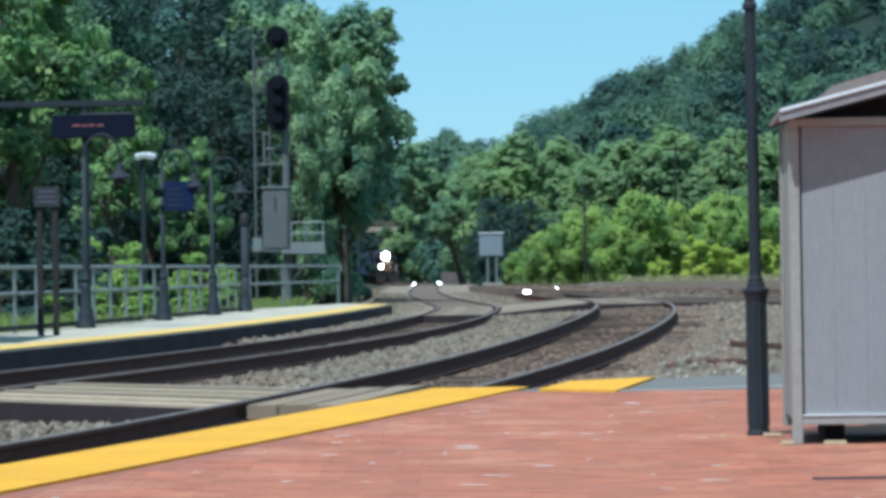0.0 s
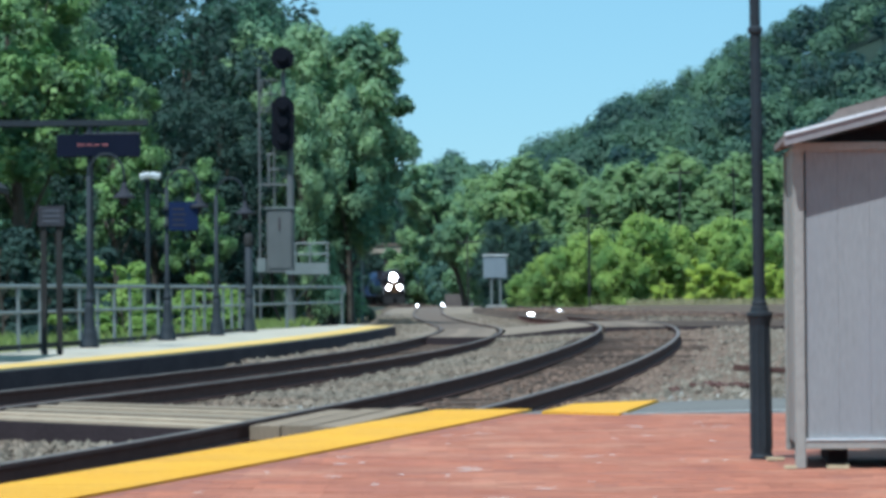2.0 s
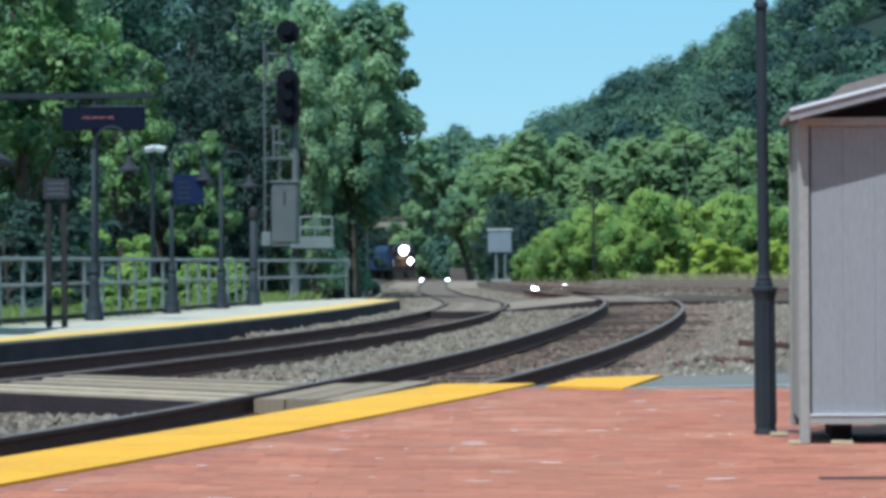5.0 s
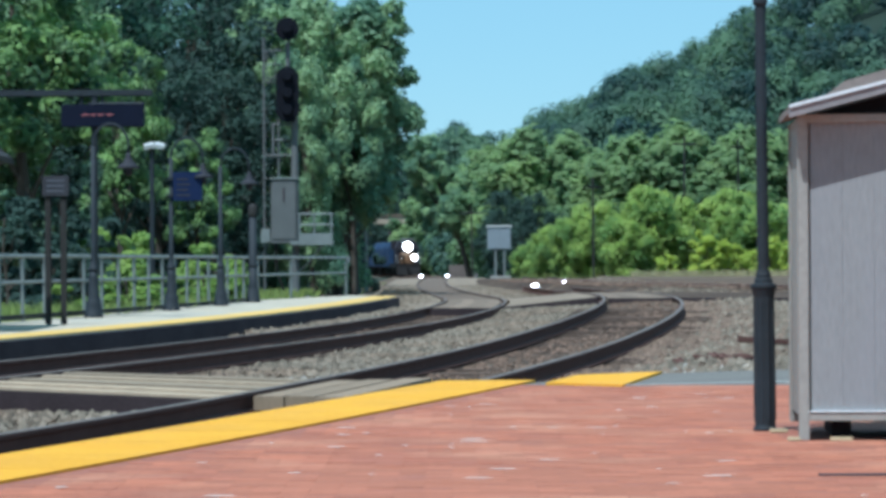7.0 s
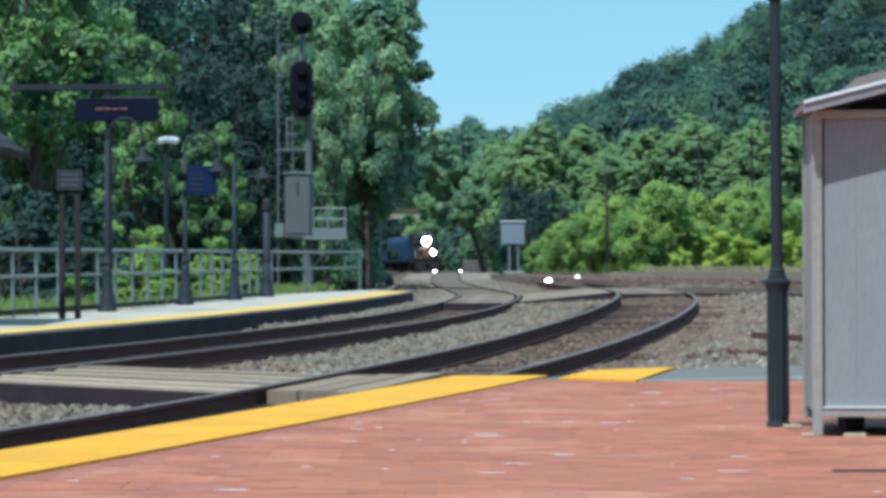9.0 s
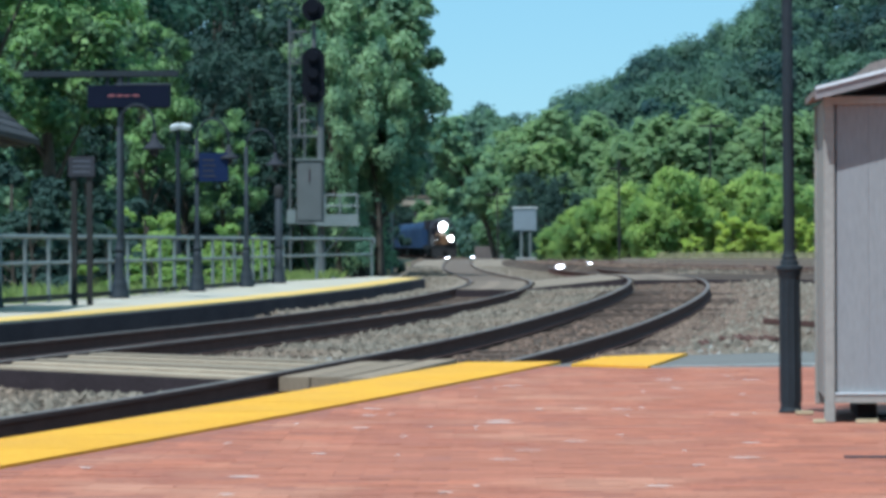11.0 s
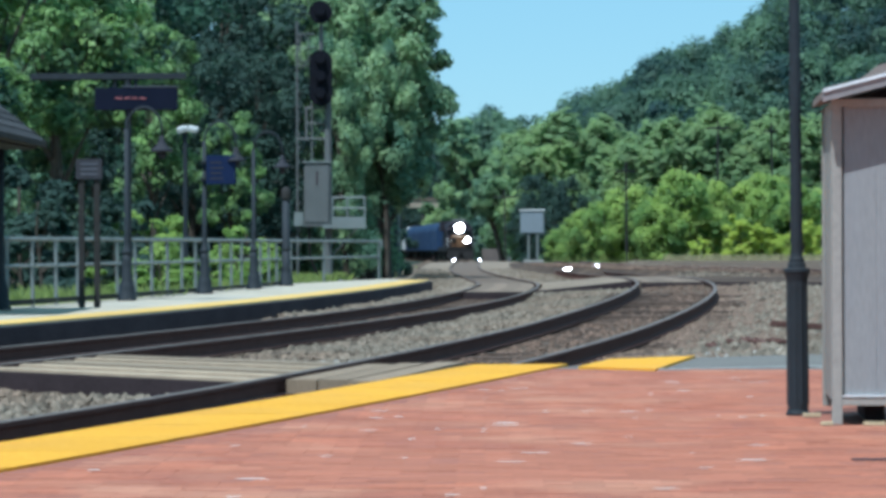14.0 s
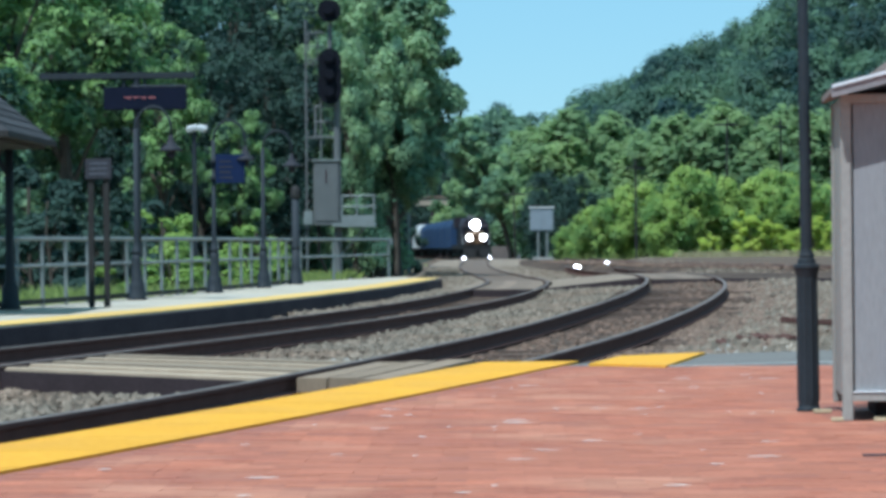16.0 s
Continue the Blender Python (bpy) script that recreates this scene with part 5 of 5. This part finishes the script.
    for x, y, s in ((7, 262, 1.08), (11.3, 256, 0.88), (14.4, 250, 0.96), (17.6, 248, 1.06), (21, 246, 0.84), (24, 250, 1.04), (27.5, 250, 1.0), (6.6, 290, 1.0),
                    (7.6, 315, 1.2), (9.5, 280, 1.12), (6.2, 345, 1.35), (4.0, 470, 1.5), (8.5, 440, 1.5), (1.5, 430, 0.8), (0.5, 452, 1.2), (-1.2, 480, 1.3)):
        spots.append((x, y, -0.5, s, 1.25))
    plant(wood, spots, rng)


def build_leaning_tree():
    tree = make_tree("leaning_tree", "olive green tree leaning over the far line", 29, 13.0, 2.9, 4.9, 20000, 0.17, LEAF_OLIVE, 150, bend=-4.6, blur=0.45, fuzz=0.2)
    tree.matrix_basis = pose(1.9, 286, -0.9)


def ridge(x):
    keys = ((-60, 22), (-20, 22), (-5, 24), (1, 26), (7, 25), (13, 25.3), (17, 27.4), (24, 30.2), (31, 34.8), (34, 37), (45, 38.6), (52, 44.8), (62, 49.5), (68, 53.5), (87, 62), (140, 80), (300, 60))
    return float(np.interp(x, [k[0] for k in keys], [k[1] for k in keys]))


def hill_height(x, y):
    foot = float(np.interp(x / max(y, 300), (-0.004, 0.006), (560, 330)))
    s = min(1.0, max(0.0, (y - foot) / (620 - foot)))
    s = s * s * (3 - 2 * s)
    top = ridge(x * 600 / max(y, 300)) - 6.3
    return -1.3 + top * s if y < 640 else -1.3 + top * max(0.0, 1 - (y - 640) / 400)


def build_hill():
    xs, ys = spread(-160, 320, 8), spread(320, 1040, 12)
    form = Form()
    form.v = [(x, y, hill_height(x, y)) for y in ys for x in xs]
    n = len(xs)
    form.f = [(j * n + i, j * n + i + 1, (j + 1) * n + i + 1, (j + 1) * n + i) for j in range(len(ys) - 1) for i in range(n - 1)]
    # near-black floor stands in for shade in the gaps between trees
    tagged(part("hill", form, material("forest_floor_shade", (0.018, 0.035, 0.022), 0.95, grain=0.2, fine=2), smooth=True), "wooded hill rising beyond the tracks", "hill", kind="structure")
    rng = np.random.default_rng(31)
    blobs = []
    spots = [(x * y / 600, y, 1.08) for x, y in ((17.0, 618), (33.5, 618), (36.0, 622), (47.5, 618), (1.5, 612), (56, 612))]
    for _ in range(520):
        y = rng.uniform(360, 640)
        x = rng.uniform(-0.06, 0.165) * y
        if not (-0.036 < x / y < -0.003 and y < 545):
            spots.append((x, y, rng.uniform(0.62, 1.08)))
    for x, y, k in spots:
        g = hill_height(x, y) - 1.6
        tall, r = 12.5 * k, 4.6 * k * rng.uniform(0.8, 1.15)
        heart = (x, y, g + tall * 0.52)
        blobs.append((heart, (r * 0.82, r * 0.82, tall * 0.34), (x, y, g + tall * 0.3)))
        for _ in range(7):
            way = rng.normal(size=3)
            way /= np.linalg.norm(way)
            way[2] = abs(way[2]) - 0.15
            q = r * rng.uniform(0.3, 0.5)
            c = (x + way[0] * r * 0.72, y + way[1] * r * 0.72, heart[2] + way[2] * tall * 0.34)
            blobs.append((c, (q, q, q * 0.85), (x + way[0] * r * 0.25, y + way[1] * r * 0.25, heart[2])))
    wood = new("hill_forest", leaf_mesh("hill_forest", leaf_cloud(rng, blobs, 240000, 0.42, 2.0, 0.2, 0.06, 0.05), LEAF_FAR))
    tagged(wood, "dense forest covering the hill, haze and shade put into its blue-green", "forest", kind="stuff")


def build_grass():
    rng = np.random.default_rng(41)
    v = []
    dry = []
    for _ in range(3200):
        y = rng.uniform(176, 192)
        x = rng.uniform(10.5, 21.5) * y / 185
        tall, a = rng.uniform(0.1, 0.42), rng.uniform(0, 6.28)
        z, w = ground_height(x, y) - 0.02, 0.02
        dx, dy = math.cos(a) * w, math.sin(a) * w
        bx, by = rng.normal(0, 0.3 * tall, 2)
        dry += [(x - dx, y - dy, z), (x + dx, y + dy, z), (x + dx + bx * 0.5, y + dy + by * 0.5, z + tall * 0.7), (x + bx, y + by, z + tall)]
    tagged(new("dry_grass", leaf_mesh("dry_grass", np.array(dry), STRAW)), "straw-coloured dry grass at the wood's edge", "grass", kind="stuff")
    spots = [(0, 30000), (1, 700), (2, 2200)]
    for kind, count in spots:
        for _ in range(count):
            if kind == 0:
                y = rng.uniform(46, 90)
                x = far_x(min(y, 80)) - 4.55 - 4 * rng.random() ** 1.4
                tall = rng.uniform(0.25, 0.8)
            elif kind == 2:
                y = rng.uniform(76, 220)
                x = far_x(y) - 3.4 - 7 * rng.random() ** 1.5
                tall = rng.uniform(0.08, 0.26)
            else:
                y = rng.uniform(186, 205)
                x = rng.uniform(4, 24)
                tall = rng.uniform(0.2, 0.7)
            z = ground_height(x, y) - 0.02
            a = rng.uniform(0, 6.28)
            w = tall * 0.022
            dx, dy = math.cos(a) * w, math.sin(a) * w
            bx, by = rng.normal(0, 0.25 * tall, 2)
            v += [(x - dx, y - dy, z), (x + dx, y + dy, z), (x + dx * 0.6 + bx * 0.5, y + dy * 0.6 + by * 0.5, z + tall * 0.7), (x + bx, y + by, z + tall)]
    tagged(new("tall_grass", leaf_mesh("tall_grass", np.array(v), GRASS)), "tufts of tall yellow-green grass", "grass", kind="stuff")


build_trees()
build_leaning_tree()
build_hill()
build_grass()


# ---- the train ----
def build_bogie(parent, y, name="bogie"):
    b = part(name, Form().box((-1.2, y - 1.6, 0.45), (1.2, y + 1.6, 0.95)), SOOTY, parent, "sooty black bogie", bevel=0.05)
    for dy in (-1.1, 1.1):
        part("wheelset", Form().tube([(-0.8, y + dy, 0.5), (-0.7, y + dy, 0.5)], 0.5, 16).tube([(0.7, y + dy, 0.5), (0.8, y + dy, 0.5)], 0.5, 16).tube([(-0.7, y + dy, 0.5), (0.7, y + dy, 0.5)], 0.09, 8), SOOTY, b)


DITCH_LENSES = []


def build_locomotive():
    loco = thing("locomotive", "dark blue diesel locomotive with a dark gold nose and lit headlights", "locomotive")
    part("frame", Form().box((-1.5, 0.5, 1.05), (1.5, 21.8, 1.55)), SOOTY, loco, bevel=0.04)
    part("plow", Form().add([(-1.45, 0.35, 1.1), (1.45, 0.35, 1.1), (1.45, 0.1, 0.15), (-1.45, 0.1, 0.15), (-1.45, 0.8, 1.1), (1.45, 0.8, 1.1), (1.45, 0.8, 0.15), (-1.45, 0.8, 0.15)],
                            ((0, 1, 2, 3), (4, 7, 6, 5), (0, 4, 5, 1), (3, 2, 6, 7), (0, 3, 7, 4), (1, 5, 6, 2))), SOOTY, loco, "black snow plow")
    part("coupler", Form().box((-0.16, -0.35, 0.72), (0.16, 0.5, 1.05)), SOOTY, loco, bevel=0.05)
    nose = part("nose", Form().add([(-0.95, 0.9, 1.55), (0.95, 0.9, 1.55), (1.05, 2.6, 1.55), (-1.05, 2.6, 1.55), (-0.8, 1.05, 2.75), (0.8, 1.05, 2.75), (1.05, 2.6, 3.0), (-1.05, 2.6, 3.0)],
                                   ((0, 1, 5, 4), (1, 2, 6, 5), (2, 3, 7, 6), (3, 0, 4, 7), (4, 5, 6, 7), (3, 2, 1, 0))), LOCO_NOSE, loco, "gold painted nose", bevel=0.08)
    part("nose_door", Form().box((-0.72, 0.92, 1.62), (-0.2, 0.97, 2.6)), LOCO_NOSE, nose)
    cab = part("cab", Form().add([(-1.52, 2.3, 1.55), (1.52, 2.3, 1.55), (1.52, 5.0, 1.55), (-1.52, 5.0, 1.55), (-1.52, 2.3, 3.5), (1.52, 2.3, 3.5), (1.52, 5.0, 3.7), (-1.52, 5.0, 3.7),
                                  (-1.05, 2.45, 4.3), (1.05, 2.45, 4.3), (1.05, 5.0, 4.4), (-1.05, 5.0, 4.4)],
                                 ((0, 1, 5, 4), (1, 2, 6, 5), (2, 3, 7, 6), (3, 0, 4, 7), (4, 5, 9, 8), (5, 6, 10, 9), (6, 7, 11, 10), (7, 4, 8, 11), (8, 9, 10, 11), (3, 2, 1, 0))), LOCO_BLUE, loco, "dark blue cab", bevel=0.05)
    for a, b in ((-1.3, -0.62), (0.62, 1.3)):
        part("windshield", Form().box((a, 2.27, 2.95), (b, 2.31, 3.5)), GLASS, cab, "dark windshield", bevel=0.02)
    part("number_board", Form().box((-1.1, 2.33, 3.78), (-0.5, 2.4, 4.05)), GLASS, cab, bevel=0.01)
    part("number_board", Form().box((0.5, 2.33, 3.78), (1.1, 2.4, 4.05)), GLASS, cab, bevel=0.01)
    light = part("headlight", Form().box((-0.42, 2.2, 3.44), (0.42, 2.42, 3.96)), SOOTY, cab, bevel=0.04)
    part("lamp_lens", Form().tube([(0, 2.15, 3.7), (0, 2.19, 3.7)], 0.48, 20), BEAM, light, "glaring white headlight")
    for x, r in ((-0.74, 0.27), (0.74, 0.31)):
        ditch = part("ditch_light", Form().box((x - 0.22, 0.62, 2.05), (x + 0.22, 0.86, 2.6)), SOOTY, loco, bevel=0.03)
        lens = part("lamp_lens", Form().tube([(0, -0.03, 0), (0, 0.0, 0)], r, 18).tube([(0, 0.004, 0), (0, 0.03, 0)], r, 18), DITCH, ditch, "bright ditch lens with a dark back, turned away to go out")
        lens.data.materials.append(SOOTY)
        for face in lens.data.polygons:
            face.material_index = int(face.center.y > 0.002)
        lens.location = (x, 0.42, 2.32)
        DITCH_LENSES.append(lens)
    part("hood", Form().add([(-0.95, 5.0, 1.55), (0.95, 5.0, 1.55), (0.95, 21.3, 1.55), (-0.95, 21.3, 1.55), (-0.95, 5.0, 4.1), (0.95, 5.0, 4.1), (0.95, 21.3, 4.1), (-0.95, 21.3, 4.1),
                             (-0.65, 5.0, 4.5), (0.65, 5.0, 4.5), (0.65, 21.3, 4.5), (-0.65, 21.3, 4.5)],
                            ((0, 1, 5, 9, 8, 4), (1, 2, 6, 5), (2, 3, 7, 11, 10, 6), (3, 0, 4, 7), (5, 6, 10, 9), (7, 4, 8, 11), (8, 9, 10, 11), (3, 2, 1, 0))), LOCO_BLUE, loco, "dark blue long hood", bevel=0.04)
    part("radiator", Form().box((-1.4, 16.5, 3.4), (1.4, 21.0, 4.62)), LOCO_BLUE, loco, "flared radiator section", bevel=0.08)
    part("roof_unit", Form().box((-0.75, 2.9, 4.36), (0.75, 4.8, 4.74)), SILVER, loco, "grey roof unit", bevel=0.05)
    part("horn", Form().tube([(0.2, 6.0, 4.5), (0.2, 6.0, 4.75), (0.2, 5.7, 4.8)], [0.05, 0.05, 0.1], 8), SOOTY, loco)
    for x in (-1.42, 1.42):
        part("handrail", Form().tube([(x, 0.7, 1.55), (x, 0.7, 2.6), (x, 1.6, 2.6)], 0.03, 6), CAR_WHITE, loco)
        part("handrail", Form().tube([(x, 5.2, 2.5), (x, 21.3, 2.5)], 0.03, 6), SOOTY, loco)
    part("fuel_tank", Form().box((-1.35, 8.5, 0.35), (1.35, 13.5, 1.05)), SOOTY, loco, bevel=0.15)
    build_bogie(loco, 4.0)
    build_bogie(loco, 18.5)
    return loco


def build_freight_car(paint=None, label="blue covered freight car with ribbed sides"):
    paint = paint or CAR_BLUE
    car = thing("freight_car", label, "freight car", group="freight cars of the train")
    part("underframe", Form().box((-1.4, 0.3, 0.95), (1.4, 17.2, 1.2)), SOOTY, car, bevel=0.03)
    section = [(-1.5, 1.2), (-1.52, 3.6), (-1.3, 4.15), (-0.8, 4.5), (0, 4.62), (0.8, 4.5), (1.3, 4.15), (1.52, 3.6), (1.5, 1.2)]
    n = len(section)
    part("body", Form().add([(x, y, z) for y in (0.6, 16.9) for x, z in section],
                            [tuple(range(n)), tuple(reversed(range(n, 2 * n)))] + [(i, n + i, n + (i + 1) % n, (i + 1) % n) for i in range(n)]), paint, car, bevel=0.02)
    for k in range(9):
        y = 1.0 + k * 1.93
        for x in (-1.54, 1.5):
            part("rib", Form().box((x, y, 1.2), (x + 0.04, y + 0.12, 3.55)), paint, car)
    part("roof_walk", Form().box((-0.4, 0.6, 4.63), (0.4, 16.9, 4.7)), SILVER, car)
    part("coupler", Form().box((-0.15, -0.3, 0.72), (0.15, 0.4, 1.0)), SOOTY, car, bevel=0.04)
    build_bogie(car, 2.6)
    build_bogie(car, 14.8)
    return car


LOCOMOTIVE = build_locomotive()
CARS = [build_freight_car()]
for k in range(8):
    if k == 4:
        CARS.append(build_freight_car(CAR_WHITE, "pale grey covered freight car with ribbed sides"))
    else:
        CARS.append(copy_thing(CARS[0], Matrix.Identity(4)))

# distance along the far track
LINE_Y = np.arange(200.0, 690.0, 1.0)
LINE_S = np.concatenate([[0.0], np.cumsum(np.hypot(1.0, np.diff([far_x(y) for y in LINE_Y])))])
TRAIN_START, TRAIN_SPEED = 436.0, 6.0


# which ditch light shines at each half second: L, R or B for both
FLASHES = "LRLRBRRBRLRLRLRLRLRLRLRLRLRLRLRLB"


def motions():
    # each lens turns its added dark back forward in place of switching off
    for lens, side in zip(DITCH_LENSES, "LR"):
        x, y, z = lens.location
        lit = [c in (side, "B") for c in FLASHES]
        rows = [(0.0, pose(x, y, z, 0, 0, 0 if lit[0] else 180))]
        for k in range(1, len(lit)):
            a, b = (0 if v else 180 for v in lit[k - 1:k + 1])
            if a != b:
                rows += [(0.5 * k - 0.4 + 0.1 * j, pose(x, y, z, 0, 0, a + (b - a) * j / 3)) for j in range(4)]
        rows.append((16.0, pose(x, y, z, 0, 0, 0 if lit[-1] else 180)))
        walk(lens, rows)
    start = float(np.interp(TRAIN_START, LINE_Y, LINE_S))
    lead = 0.0
    for k, vehicle in enumerate([LOCOMOTIVE] + CARS):
        length = 22.6 if k == 0 else 17.8
        rows = []
        for t in range(17):
            s = start - TRAIN_SPEED * t + lead
            ya, yb = (float(np.interp(s + d, LINE_S, LINE_Y)) for d in (2.5, length - 2.5))
            turn = math.degrees(math.atan2(far_x(ya) - far_x(yb), yb - ya))
            y0 = float(np.interp(s, LINE_S, LINE_Y))
            rows.append((float(t), pose(far_x(y0), y0, far_z(y0), 0, 0, turn)))
        walk(vehicle, rows)
        lead += length


motions()
